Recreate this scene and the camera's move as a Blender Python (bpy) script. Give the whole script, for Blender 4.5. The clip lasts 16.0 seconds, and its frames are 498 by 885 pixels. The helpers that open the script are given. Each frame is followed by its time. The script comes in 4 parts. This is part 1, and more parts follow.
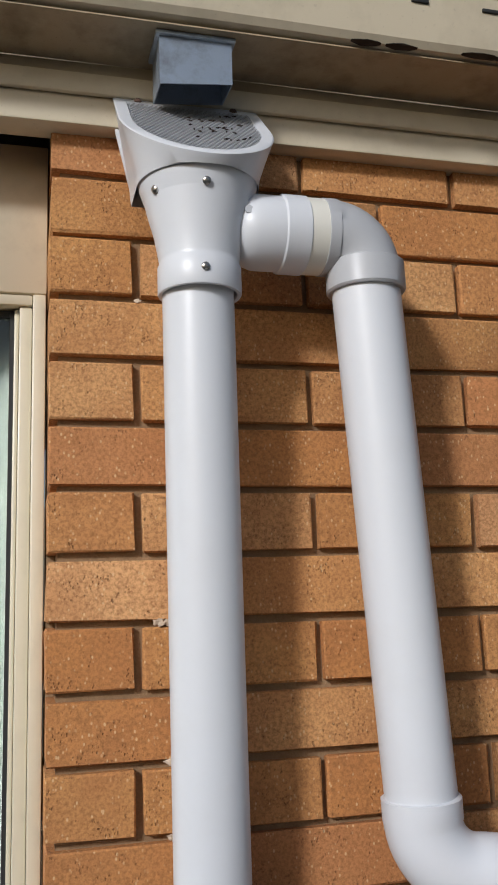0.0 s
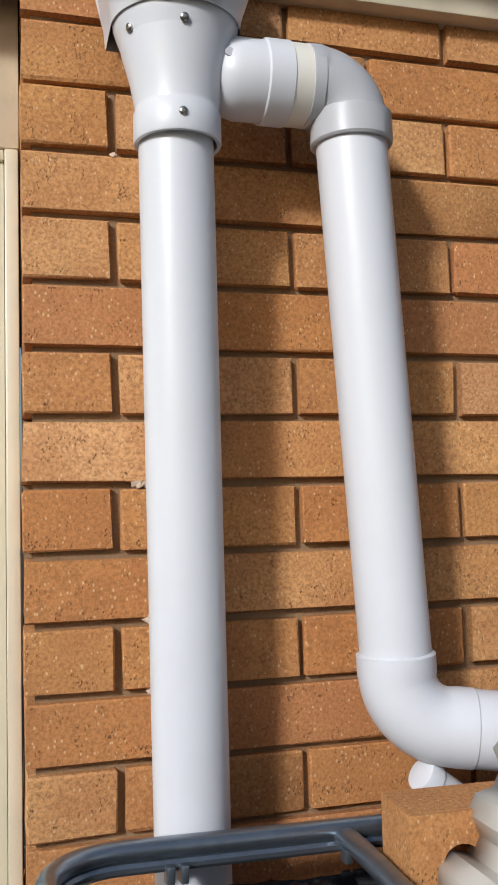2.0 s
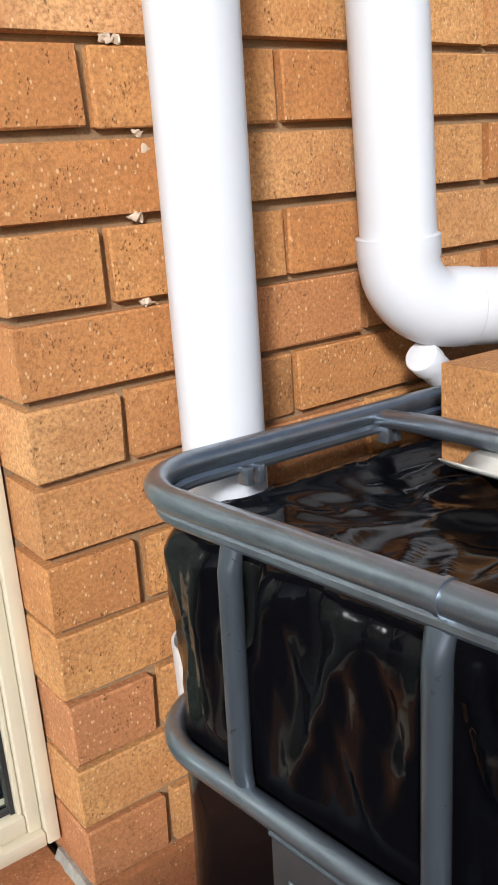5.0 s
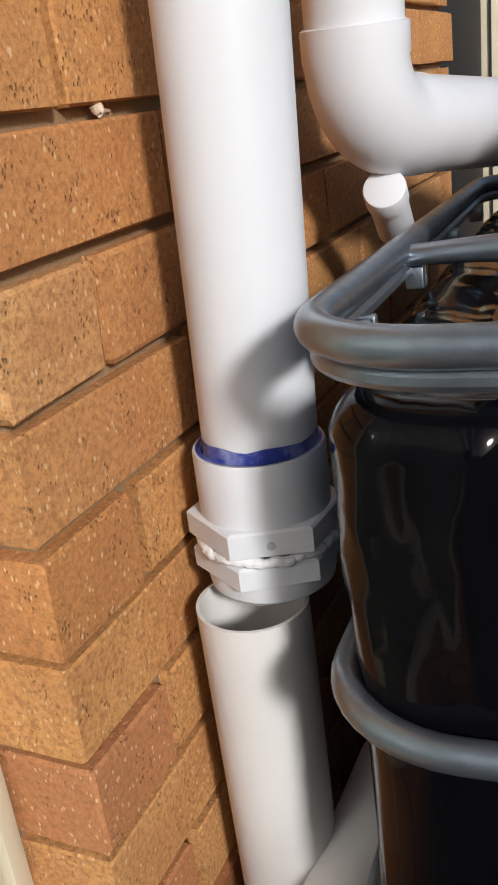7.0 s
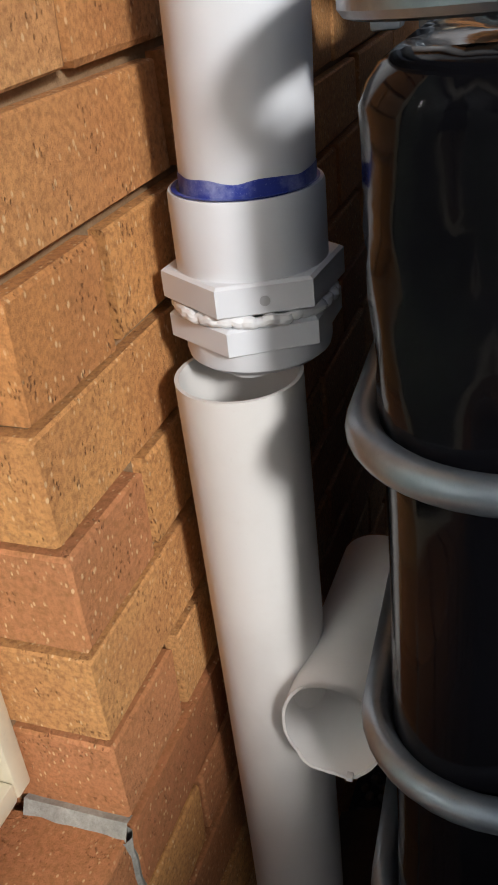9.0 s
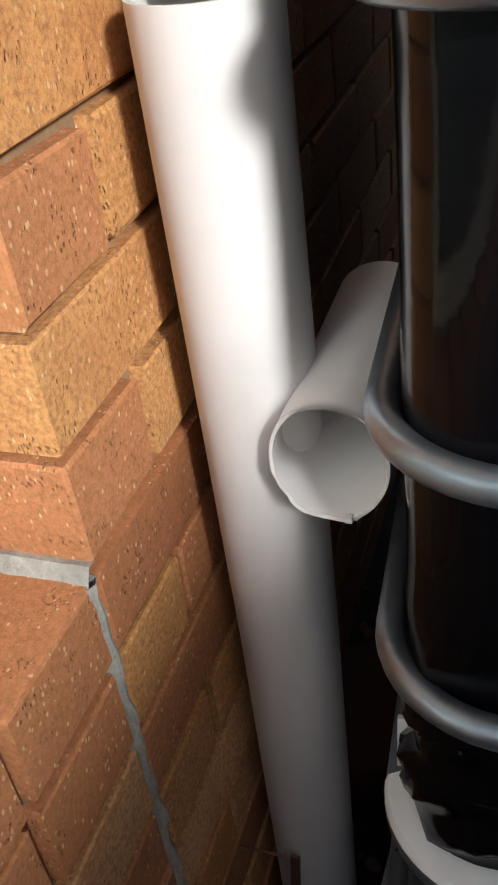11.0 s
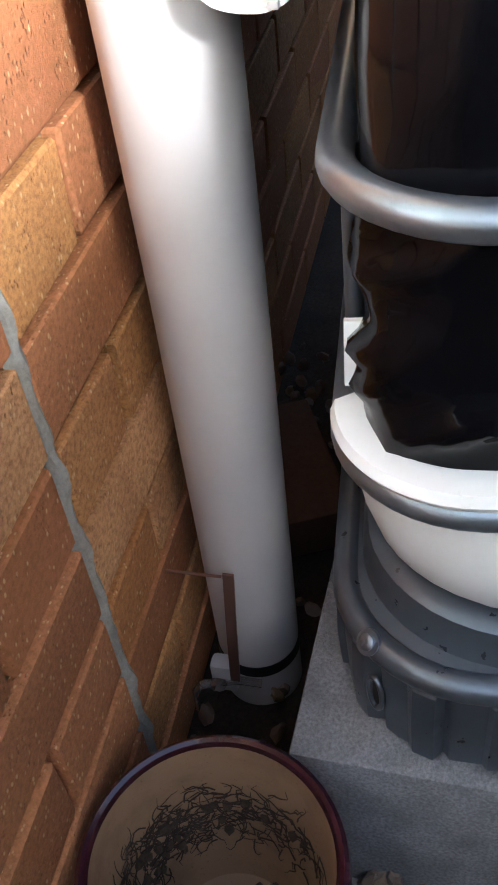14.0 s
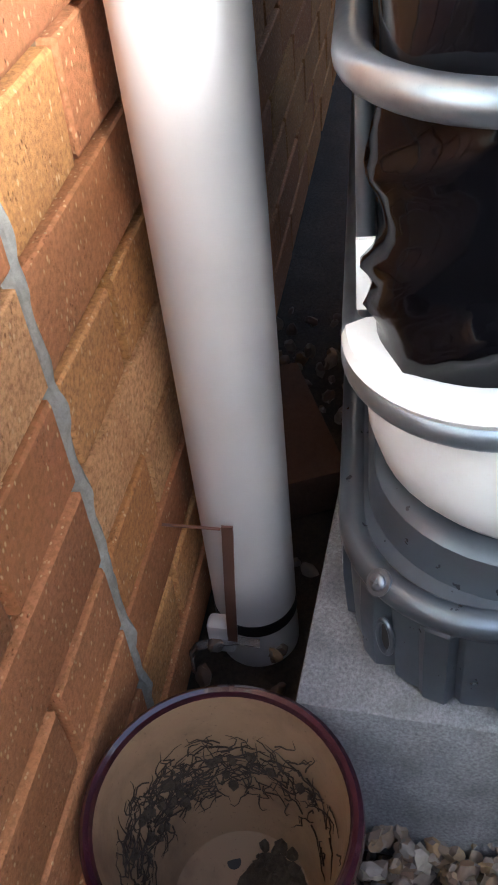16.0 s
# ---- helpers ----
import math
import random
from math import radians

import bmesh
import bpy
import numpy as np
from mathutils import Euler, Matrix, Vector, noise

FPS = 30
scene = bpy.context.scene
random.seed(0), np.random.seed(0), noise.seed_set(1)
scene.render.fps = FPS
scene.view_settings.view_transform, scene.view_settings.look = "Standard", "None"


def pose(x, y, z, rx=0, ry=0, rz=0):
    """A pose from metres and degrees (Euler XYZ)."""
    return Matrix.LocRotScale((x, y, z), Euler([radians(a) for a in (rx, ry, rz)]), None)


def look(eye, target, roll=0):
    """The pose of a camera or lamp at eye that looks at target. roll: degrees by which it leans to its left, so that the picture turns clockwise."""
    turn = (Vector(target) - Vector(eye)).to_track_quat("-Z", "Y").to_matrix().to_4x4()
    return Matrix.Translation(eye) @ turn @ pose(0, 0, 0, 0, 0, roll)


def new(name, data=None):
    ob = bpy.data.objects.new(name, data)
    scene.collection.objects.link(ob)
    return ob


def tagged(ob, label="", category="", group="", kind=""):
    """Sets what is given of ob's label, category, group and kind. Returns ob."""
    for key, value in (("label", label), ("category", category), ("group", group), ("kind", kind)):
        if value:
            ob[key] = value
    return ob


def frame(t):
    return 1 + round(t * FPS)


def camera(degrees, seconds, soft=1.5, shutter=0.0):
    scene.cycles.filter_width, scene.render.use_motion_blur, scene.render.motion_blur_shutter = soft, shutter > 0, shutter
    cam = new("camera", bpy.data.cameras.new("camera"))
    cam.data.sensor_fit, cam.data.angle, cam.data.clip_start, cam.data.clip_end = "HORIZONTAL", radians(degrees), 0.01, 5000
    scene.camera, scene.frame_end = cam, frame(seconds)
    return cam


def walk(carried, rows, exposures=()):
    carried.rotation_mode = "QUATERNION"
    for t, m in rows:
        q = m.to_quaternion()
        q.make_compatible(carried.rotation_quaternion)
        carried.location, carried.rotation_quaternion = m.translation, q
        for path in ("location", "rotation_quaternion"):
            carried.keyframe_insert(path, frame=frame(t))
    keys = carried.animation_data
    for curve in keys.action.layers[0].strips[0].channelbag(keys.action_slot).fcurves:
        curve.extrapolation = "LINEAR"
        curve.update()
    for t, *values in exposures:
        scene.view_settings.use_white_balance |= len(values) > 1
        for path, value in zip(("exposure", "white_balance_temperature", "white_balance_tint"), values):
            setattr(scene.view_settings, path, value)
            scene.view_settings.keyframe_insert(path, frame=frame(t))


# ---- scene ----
cam = camera(31.6, 16.0, soft=1.8)
PATH = [
    (0, (-0.03, -1.136, 1.712), (0.466, 0.771, 2.049), -1.7),
    (0.5, (-0.029, -1.128, 1.703), (0.474, 0.786, 1.99), -1.5),
    (1, (-0.027, -1.122, 1.687), (0.49, 0.794, 1.937), -1.4),
    (1.5, (-0.019, -1.114, 1.666), (0.511, 0.806, 1.843), -1.5),
    (2, (-0.014, -1.113, 1.652), (0.509, 0.813, 1.788), -1.4),
    (2.5, (-0.008, -1.113, 1.634), (0.547, 0.807, 1.694), -1.3),
    (3, (0.012, -1.113, 1.603), (0.629, 0.787, 1.508), -1.8),
    (3.5, (-0.012, -1.094, 1.567), (0.687, 0.757, 1.275), -1.6),
    (4, (-0.13, -1.018, 1.553), (0.788, 0.72, 1.185), -4.5),
    (4.5, (-0.263, -0.933, 1.555), (0.751, 0.721, 1.07), -4.0),
    (5, (-0.319, -0.825, 1.547), (0.799, 0.724, 0.955), -4.2),
    (5.2, (-0.313, -0.771, 1.502), (0.887, 0.733, 0.955), -4.8),
    (7.3, (-0.388, -0.323, 1.407), (1.278, 0.417, 0.585), -6.5),
    (7.5, (-0.379, -0.318, 1.393), (1.258, 0.407, 0.502), -6.4),
    (8, (-0.363, -0.297, 1.369), (1.274, 0.383, 0.444), -6.5),
    (8.5, (-0.359, -0.284, 1.339), (1.243, 0.368, 0.333), -6.7),
    (8.7, (-0.361, -0.278, 1.329), (1.242, 0.367, 0.323), -6.3),
    (10.8, (-0.354, -0.271, 1.148), (1.157, 0.36, -0.001), -7.1),
    (11, (-0.352, -0.263, 1.123), (1.15, 0.348, -0.048), -7.7),
    (11.5, (-0.359, -0.243, 1.065), (1.176, 0.261, -0.114), -6.5),
    (12, (-0.357, -0.244, 1.0), (1.124, 0.23, -0.258), -8.1),
    (12.5, (-0.361, -0.249, 0.971), (1.098, 0.215, -0.317), -8.2),
    (13, (-0.366, -0.247, 0.936), (1.072, 0.181, -0.386), -7.2),
    (13.5, (-0.379, -0.247, 0.904), (1.035, 0.18, -0.445), -7.5),
    (14, (-0.38, -0.244, 0.868), (1.014, 0.164, -0.507), -7.2),
    (14.5, (-0.386, -0.237, 0.827), (0.979, 0.146, -0.584), -7.2),
    (15, (-0.385, -0.228, 0.794), (0.959, 0.149, -0.638), -6.9),
    (15.5, (-0.39, -0.223, 0.774), (0.963, 0.14, -0.654), -6.4),
    (16, (-0.397, -0.221, 0.825), (0.996, 0.13, -0.566), -6.4),
]
EXPOSURES = [(0, -0.82, 6000, 10), (1.5, -0.62, 6000, 10), (2.5, -0.56, 6000, 10), (3.5, -0.52, 6050, 10), (4.5, -0.28, 6050, 10), (5, -0.1, 6050, 10), (7.3, -0.45, 6300, 10), (8.7, -0.48, 6300, 10), (11, 0.12, 6150, 10), (12, 0.6, 6100, 10), (12.5, 1.0, 6000, 10), (13.5, 1.68, 5850, 10), (14.5, 2.1, 5800, 10), (15.5, 2.1, 5800, 10), (16, 2.5, 5800, 10)]
walk(cam, [(t, look(eye, target, roll)) for t, eye, target, roll in PATH], EXPOSURES)

# ---- light: hazy sun over the side passage ----
SUN_WAY = Vector((0.95, 1.0, -0.66)).normalized()
world = bpy.data.worlds.new("sky")
scene.world = world
world.use_nodes = True
wn = world.node_tree
sky = wn.nodes.new("ShaderNodeTexSky")
sky.sky_type = "NISHITA"
sky.sun_disc = False
sky.sun_elevation = math.asin(-SUN_WAY.z)
sky.sun_rotation = math.atan2(-SUN_WAY.x, -SUN_WAY.y)
sky.dust_density = 2.5
wn.nodes["Background"].inputs["Strength"].default_value = 0.115
wn.links.new(sky.outputs["Color"], wn.nodes["Background"].inputs["Color"])
sun = new("sun", bpy.data.lights.new("sun", "SUN"))
sun.data.energy = 4.3
sun.data.angle = radians(7.0)
sun.data.color = (1.0, 0.965, 0.925)
sun.matrix_world = look((-4, -3, 5), Vector((-4, -3, 5)) + SUN_WAY)


# ---- materials ----
def material(name, base, rough=0.5, metal=0.0, **extra):
    m = bpy.data.materials.new(name)
    m.use_nodes = True
    p = m.node_tree.nodes["Principled BSDF"]
    p.inputs["Base Color"].default_value = (*base, 1)
    p.inputs["Roughness"].default_value = rough
    p.inputs["Metallic"].default_value = metal
    for k, v in extra.items():
        p.inputs[k.replace("_", " ")].default_value = v
    return m


class Nodes:
    """Short way to wire a material."""

    def __init__(self, m):
        self.t = m.node_tree
        self.p = self.t.nodes["Principled BSDF"]

    def add(self, kind, **inputs):
        n = self.t.nodes.new("ShaderNode" + kind)
        for k, v in inputs.items():
            self.put(v, n.inputs[k.replace("_", " ")])
        return n

    def put(self, v, socket):
        if hasattr(v, "is_output"):
            self.t.links.new(v, socket)
        else:
            socket.default_value = v

    def noise(self, vec, scale, detail=4.0, rough=0.55):
        n = self.add("TexNoise", Scale=scale, Detail=detail, Roughness=rough)
        self.put(vec, n.inputs["Vector"])
        return n.outputs["Fac"]

    def ramp(self, fac, stops):
        n = self.add("ValToRGB")
        e = n.color_ramp.elements
        while len(e) < len(stops):
            e.new(0.5)
        for el, (at, c) in zip(e, stops):
            el.position = at
            el.color = (*c, 1) if len(c) == 3 else c
        self.put(fac, n.inputs["Fac"])
        return n.outputs["Color"]

    def mix(self, fac, a, b, kind="MIX"):
        n = self.t.nodes.new("ShaderNodeMix")
        n.data_type, n.blend_type = "RGBA", kind
        self.put(fac, n.inputs["Factor"])
        self.put(a, n.inputs[6])
        self.put(b, n.inputs[7])
        return n.outputs[2]

    def calc(self, op, a, b=0.0):
        n = self.t.nodes.new("ShaderNodeMath")
        n.operation = op
        self.put(a, n.inputs[0])
        self.put(b, n.inputs[1])
        return n.outputs[0]

    def coords(self, what="Object", spread=0.0):
        c = self.add("TexCoord").outputs[what]
        if not spread:
            return c
        r = self.add("ObjectInfo").outputs["Random"]
        v = self.t.nodes.new("ShaderNodeVectorMath")
        v.operation = "ADD"
        comb = self.add("CombineXYZ", X=self.calc("MULTIPLY", r, spread), Y=self.calc("MULTIPLY", r, spread * 1.7), Z=self.calc("MULTIPLY", r, spread * 0.6))
        self.put(c, v.inputs[0])
        self.put(comb.outputs[0], v.inputs[1])
        return v.outputs[0]

    def bump(self, height, strength=0.3, distance=0.001, chain=None):
        n = self.add("Bump", Strength=strength, Distance=distance)
        self.put(height, n.inputs["Height"])
        if chain is not None:
            self.put(chain, n.inputs["Normal"])
        return n.outputs["Normal"]

    def base(self, c):
        self.put(c, self.p.inputs["Base Color"])

    def set(self, name, v):
        self.put(v, self.p.inputs[name])


def grey(v):
    return (v, v, v)


def make_brick(name, tones):
    """Wire-cut clay brick: pits, pale flecks, burnt patches, its own tone on every brick."""
    m = material(name, (0.4, 0.2, 0.08), 0.85)
    n = Nodes(m)
    c = n.coords("Object", 37.0)
    rnd = n.add("ObjectInfo").outputs["Random"]
    tone = n.ramp(rnd, tones)
    blotch = n.noise(c, 9, 3)
    tone = n.mix(n.ramp(blotch, [(0.40, grey(0)), (0.66, grey(0.6))]), tone, (0.46, 0.190, 0.065, 1))
    fine = n.noise(c, 210, 5, 0.7)
    tone = n.mix(n.ramp(fine, [(0.34, grey(0.8)), (0.58, grey(0))]), tone, (0.30, 0.125, 0.04, 1))
    stretch = n.add("Mapping", Vector=c)
    stretch.inputs["Scale"].default_value = (0.7, 1.0, 0.45)
    fl = n.add("TexVoronoi", Vector=stretch.outputs[0], Scale=230.0)
    fleck = n.ramp(fl.outputs["Distance"], [(0.16, grey(1)), (0.27, grey(0))])
    some = n.ramp(n.noise(c, 60, 2), [(0.44, grey(0)), (0.56, grey(1))])
    tone = n.mix(n.calc("MULTIPLY", n.calc("MULTIPLY", fleck, some), 0.85), tone, (0.72, 0.48, 0.25, 1))
    pv = n.add("TexVoronoi", Vector=stretch.outputs[0], Scale=400.0)
    pit = n.ramp(pv.outputs["Distance"], [(0.15, grey(1)), (0.32, grey(0))])
    where = n.ramp(n.noise(c, 38, 3), [(0.53, grey(0)), (0.61, grey(1))])
    pits = n.calc("MULTIPLY", pit, where)
    tone = n.mix(n.calc("MULTIPLY", pits, 0.42), tone, (0.15, 0.055, 0.02, 1))
    n.base(tone)
    b1 = n.bump(n.noise(c, 130, 6, 0.75), 0.75, 0.0026)
    n.set("Normal", n.bump(n.calc("MULTIPLY", pits, -1.0), 0.9, 0.0025, b1))
    return m


BRICK = make_brick("brick_clay", [(0.0, (0.627, 0.309, 0.100)), (0.22, (0.706, 0.381, 0.150)), (0.45, (0.568, 0.242, 0.073)), (0.65, (0.666, 0.340, 0.115)), (0.82, (0.725, 0.412, 0.194)), (1.0, (0.529, 0.201, 0.062))])
BRICK_RED = make_brick("brick_clay_red", [(0.0, (0.510, 0.206, 0.088)), (0.5, (0.588, 0.252, 0.110)), (1.0, (0.461, 0.170, 0.069))])


def rough_stone(name, a, b, scale, rough=0.9, bump=0.5, dist=0.002):
    m = material(name, a, rough)
    n = Nodes(m)
    c = n.coords()
    big = n.noise(c, scale * 0.08, 3)
    fine = n.noise(c, scale, 6, 0.75)
    col = n.mix(n.ramp(fine, [(0.3, grey(0)), (0.7, grey(1))]), (*a, 1), (*b, 1))
    n.base(n.mix(n.ramp(big, [(0.35, grey(0)), (0.75, grey(0.5))]), col, (*[x * 0.55 for x in a], 1)))
    n.set("Normal", n.bump(fine, bump, dist))
    return m


MORTAR = rough_stone("mortar_tan", (0.27, 0.165, 0.08), (0.38, 0.25, 0.14), 240, bump=0.9)
MORTAR_GREY = rough_stone("mortar_grey", (0.30, 0.29, 0.25), (0.50, 0.49, 0.44), 180, bump=0.9)
CONCRETE = rough_stone("concrete_block", (0.10, 0.105, 0.115), (0.37, 0.38, 0.40), 300, bump=0.9)
# brick tone darkened to hold the shade of the gap
SHADED_BRICK = rough_stone("shaded_brick", (0.10, 0.05, 0.028), (0.16, 0.085, 0.05), 120)
SOIL = rough_stone("soil", (0.035, 0.024, 0.016), (0.10, 0.075, 0.05), 160, bump=1.0, dist=0.006)


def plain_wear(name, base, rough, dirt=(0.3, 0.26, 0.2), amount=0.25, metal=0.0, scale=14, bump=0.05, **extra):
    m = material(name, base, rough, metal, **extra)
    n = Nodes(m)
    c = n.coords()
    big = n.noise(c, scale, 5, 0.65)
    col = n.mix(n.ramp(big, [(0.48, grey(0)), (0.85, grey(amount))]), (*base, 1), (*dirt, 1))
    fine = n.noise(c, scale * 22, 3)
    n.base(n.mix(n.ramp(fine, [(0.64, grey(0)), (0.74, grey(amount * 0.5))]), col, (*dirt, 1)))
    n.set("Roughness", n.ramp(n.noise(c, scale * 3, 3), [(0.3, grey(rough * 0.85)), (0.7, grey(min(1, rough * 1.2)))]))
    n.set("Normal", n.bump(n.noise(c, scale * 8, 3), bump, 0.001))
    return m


PVC = plain_wear("pvc_white", (0.69, 0.71, 0.745), 0.34, (0.55, 0.53, 0.50), 0.14)
PVC_OLD = plain_wear("pvc_offwhite", (0.69, 0.675, 0.655), 0.42, (0.50, 0.46, 0.40), 0.22)
PVC_CREAM = plain_wear("pvc_cream", (0.76, 0.74, 0.66), 0.38, (0.5, 0.48, 0.42), 0.12)
PVC_GREY = plain_wear("pvc_grey", (0.47, 0.48, 0.50), 0.4, (0.36, 0.36, 0.37), 0.2)
HDPE = plain_wear("polyethylene_white", (0.74, 0.75, 0.74), 0.38, (0.45, 0.40, 0.34), 0.3)
PRIMER = plain_wear("blue_primer", (0.03, 0.05, 0.30), 0.35, (0.50, 0.55, 0.78), 0.95, scale=38)
SILICONE = material("silicone_clear", (0.78, 0.79, 0.80), 0.22)
CREAM = plain_wear("cream_paint", (0.66, 0.58, 0.43), 0.45, (0.20, 0.15, 0.09), 0.35, scale=9)
CREAM_SHEET = plain_wear("cream_sheet_steel", (0.60, 0.585, 0.53), 0.34, (0.36, 0.33, 0.27), 0.3, scale=18)
FRAME = plain_wear("cream_aluminium", (0.68, 0.62, 0.47), 0.35, (0.3, 0.26, 0.2), 0.2)
GALV = plain_wear("galvanised_steel", (0.26, 0.30, 0.345), 0.34, (0.13, 0.145, 0.16), 0.7, 0.85, 26, 0.16)
GALV_DARK = plain_wear("galvanised_steel_weathered", (0.135, 0.16, 0.19), 0.32, (0.12, 0.13, 0.15), 0.6, 0.7, 22, 0.15)
ZINC = plain_wear("zinc_spout", (0.40, 0.46, 0.53), 0.42, (0.16, 0.14, 0.12), 0.7, 0.7, 35)
MESH_WIRE = plain_wear("mesh_wire", (0.55, 0.56, 0.58), 0.4, (0.3, 0.29, 0.27), 0.4, 0.35, 60)
STEEL = material("screw_steel", (0.5, 0.48, 0.45), 0.3, 1.0)
RUST = material("screw_rusty", (0.12, 0.07, 0.05), 0.6, 0.5)
BLACK_RUBBER = material("black_rubber", (0.012, 0.012, 0.014), 0.5)
PLATE = plain_wear("dark_plate", (0.05, 0.053, 0.058), 0.35, (0.1, 0.1, 0.11), 0.5, 0.3)
BRONZE = plain_wear("bronze_strap", (0.30, 0.17, 0.13), 0.35, (0.15, 0.09, 0.07), 0.4, 0.6)
CLEAR = material("clear_plastic", (0.75, 0.70, 0.66), 0.15, 0.0, Transmission_Weight=0.85, IOR=1.2)
# black for gaskets and small marks, and for painted darkness in openings
GASKET_SHADE_BLACK = material("gasket_shade_black", (0.02, 0.02, 0.02), 0.6)
CURTAIN = plain_wear("curtain_cloth", (0.36, 0.385, 0.34), 0.9, (0.45, 0.46, 0.4), 0.4, scale=5)
ROOT = plain_wear("dry_roots", (0.028, 0.018, 0.012), 0.9, (0.09, 0.06, 0.04), 0.5)
COBWEB = plain_wear("white_foam_bits", (0.62, 0.50, 0.38), 0.9, (0.5, 0.36, 0.25), 0.4, scale=60)
GLASS = material("window_glass", (0.86, 0.92, 0.88), 0.03, 0.0, Transmission_Weight=1.0, IOR=1.45)
FENCE = plain_wear("fence_dark", (0.055, 0.06, 0.06), 0.7, (0.03, 0.03, 0.03), 0.4)
# near-black base stands in for the darkness of an unlit room
DARKROOM = material("unlit_room_black", (0.05, 0.05, 0.05), 0.9)

MAROON = plain_wear("maroon_glaze", (0.036, 0.008, 0.015), 0.16, (0.03, 0.01, 0.015), 0.5, scale=25, Coat_Weight=0.6)
# cream lowered to brown: the pot's inner shade is in the base, stains on top
POT_INSIDE = plain_wear("pot_inside_stained_shaded", (0.27, 0.175, 0.10), 0.6, (0.06, 0.03, 0.018), 0.95, scale=11, bump=0.2)

BLACK_FILM = material("black_film", (0.003, 0.003, 0.004), 0.13, 0.0, Specular_IOR_Level=0.16)
nf = Nodes(BLACK_FILM)
cf = nf.coords()
mapf = nf.add("Mapping", Vector=cf)
mapf.inputs["Scale"].default_value = (1.0, 1.0, 0.5)
wr = nf.noise(mapf.outputs[0], 26, 3, 0.5)
nf.set("Normal", nf.bump(wr, 0.05, 0.006, nf.bump(nf.noise(cf, 120, 2), 0.08, 0.001)))
nf.set("Roughness", nf.ramp(nf.noise(cf, 18, 4), [(0.35, grey(0.06)), (0.75, grey(0.19))]))

PEBBLE = material("pebbles", (0.4, 0.33, 0.25), 0.7)
npb = Nodes(PEBBLE)
isl = npb.add("NewGeometry").outputs["Random Per Island"]
pcol = npb.ramp(isl, [(0.0, (0.27, 0.22, 0.17)), (0.2, (0.11, 0.07, 0.045)), (0.38, (0.33, 0.29, 0.24)), (0.55, (0.19, 0.11, 0.06)), (0.7, (0.07, 0.06, 0.055)), (0.85, (0.27, 0.17, 0.08)), (1.0, (0.19, 0.18, 0.17))])
cp = npb.coords()
npb.base(npb.mix(npb.ramp(npb.noise(cp, 140, 5), [(0.35, grey(0)), (0.7, grey(0.45))]), pcol, (0.11, 0.08, 0.06, 1)))
npb.set("Normal", npb.bump(npb.noise(cp, 190, 4), 0.35, 0.002))

# stained underside of the gutter, its shade mixed into the darker brown base
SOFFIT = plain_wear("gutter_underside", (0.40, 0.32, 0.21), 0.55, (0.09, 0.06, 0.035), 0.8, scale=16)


# ---- mesh helpers ----
def part(name, bm, mat, parent=None, label="", smooth=True, angle=35):
    me = bpy.data.meshes.new(name)
    bmesh.ops.recalc_face_normals(bm, faces=bm.faces)
    bm.to_mesh(me)
    bm.free()
    me.materials.append(mat)
    if smooth:
        me.polygons.foreach_set("use_smooth", [True] * len(me.polygons))
        me.set_sharp_from_angle(angle=radians(angle))
    ob = new(name, me)
    if parent is not None:
        ob.parent = parent
    if label:
        ob["label"] = label
    return ob


def thing(name, label, category, group="", kind="", at=None):
    e = new(name)
    e.empty_display_size = 0.05
    if at is not None:
        e.matrix_world = at
    return tagged(e, label, category, group, kind)


def box(bm, lo, hi, bevel=0.0, seg=2):
    lo, hi = Vector(lo), Vector(hi)
    r = bmesh.ops.create_cube(bm, size=1.0, matrix=Matrix.LocRotScale((lo + hi) / 2, None, hi - lo))
    if bevel > 0:
        edges = list({e for v in r["verts"] for e in v.link_edges})
        bmesh.ops.bevel(bm, geom=edges, offset=bevel, segments=seg, affect="EDGES", profile=0.5)
    return bm


def boxed(lo, hi, bevel=0.0, seg=2):
    return box(bmesh.new(), lo, hi, bevel, seg)


def loft(bm, loops, close=True, cap0=False, cap1=False):
    rows = [[bm.verts.new(p) for p in lp] for lp in loops]
    for a, b in zip(rows, rows[1:]):
        n = len(a)
        for i in range(n if close else n - 1):
            j = (i + 1) % n
            bm.faces.new((a[i], a[j], b[j], b[i]))
    if cap0:
        bm.faces.new(rows[0][::-1])
    if cap1:
        bm.faces.new(rows[-1])
    return rows


def sweep(bm, path, radius, seg=24, closed=False, caps=True, squash=None):
    """A round bar along a line of places; radius a number or one for each place."""
    pts = [Vector(p) for p in path]
    n = len(pts)
    rad = radius if isinstance(radius, (list, tuple)) else [radius] * n
    loops, up = [], None
    for i, p in enumerate(pts):
        a = pts[i - 1] if (i or closed) else p
        b = pts[(i + 1) % n] if (i < n - 1 or closed) else p
        t = (b - a).normalized()
        if up is None:
            ref = Vector((0, 0, 1)) if abs(t.z) < 0.9 else Vector((1, 0, 0))
            up = (ref - t * ref.dot(t)).normalized()
        else:
            up = (up - t * up.dot(t)).normalized()
        side = t.cross(up)
        sq = squash[i] if squash else 1.0
        loops.append([p + rad[i] * (math.cos(k * math.tau / seg) * up * sq + math.sin(k * math.tau / seg) * side) for k in range(seg)])
    if closed:
        loops.append(loops[0])
        rows = [[bm.verts.new(q) for q in lp] for lp in loops[:-1]]
        for i in range(n):
            a, b = rows[i], rows[(i + 1) % n]
            for k in range(seg):
                bm.faces.new((a[k], a[(k + 1) % seg], b[(k + 1) % seg], b[k]))
    else:
        loft(bm, loops, True, caps, caps)
    return bm


def swept(*a, **k):
    return sweep(bmesh.new(), *a, **k)


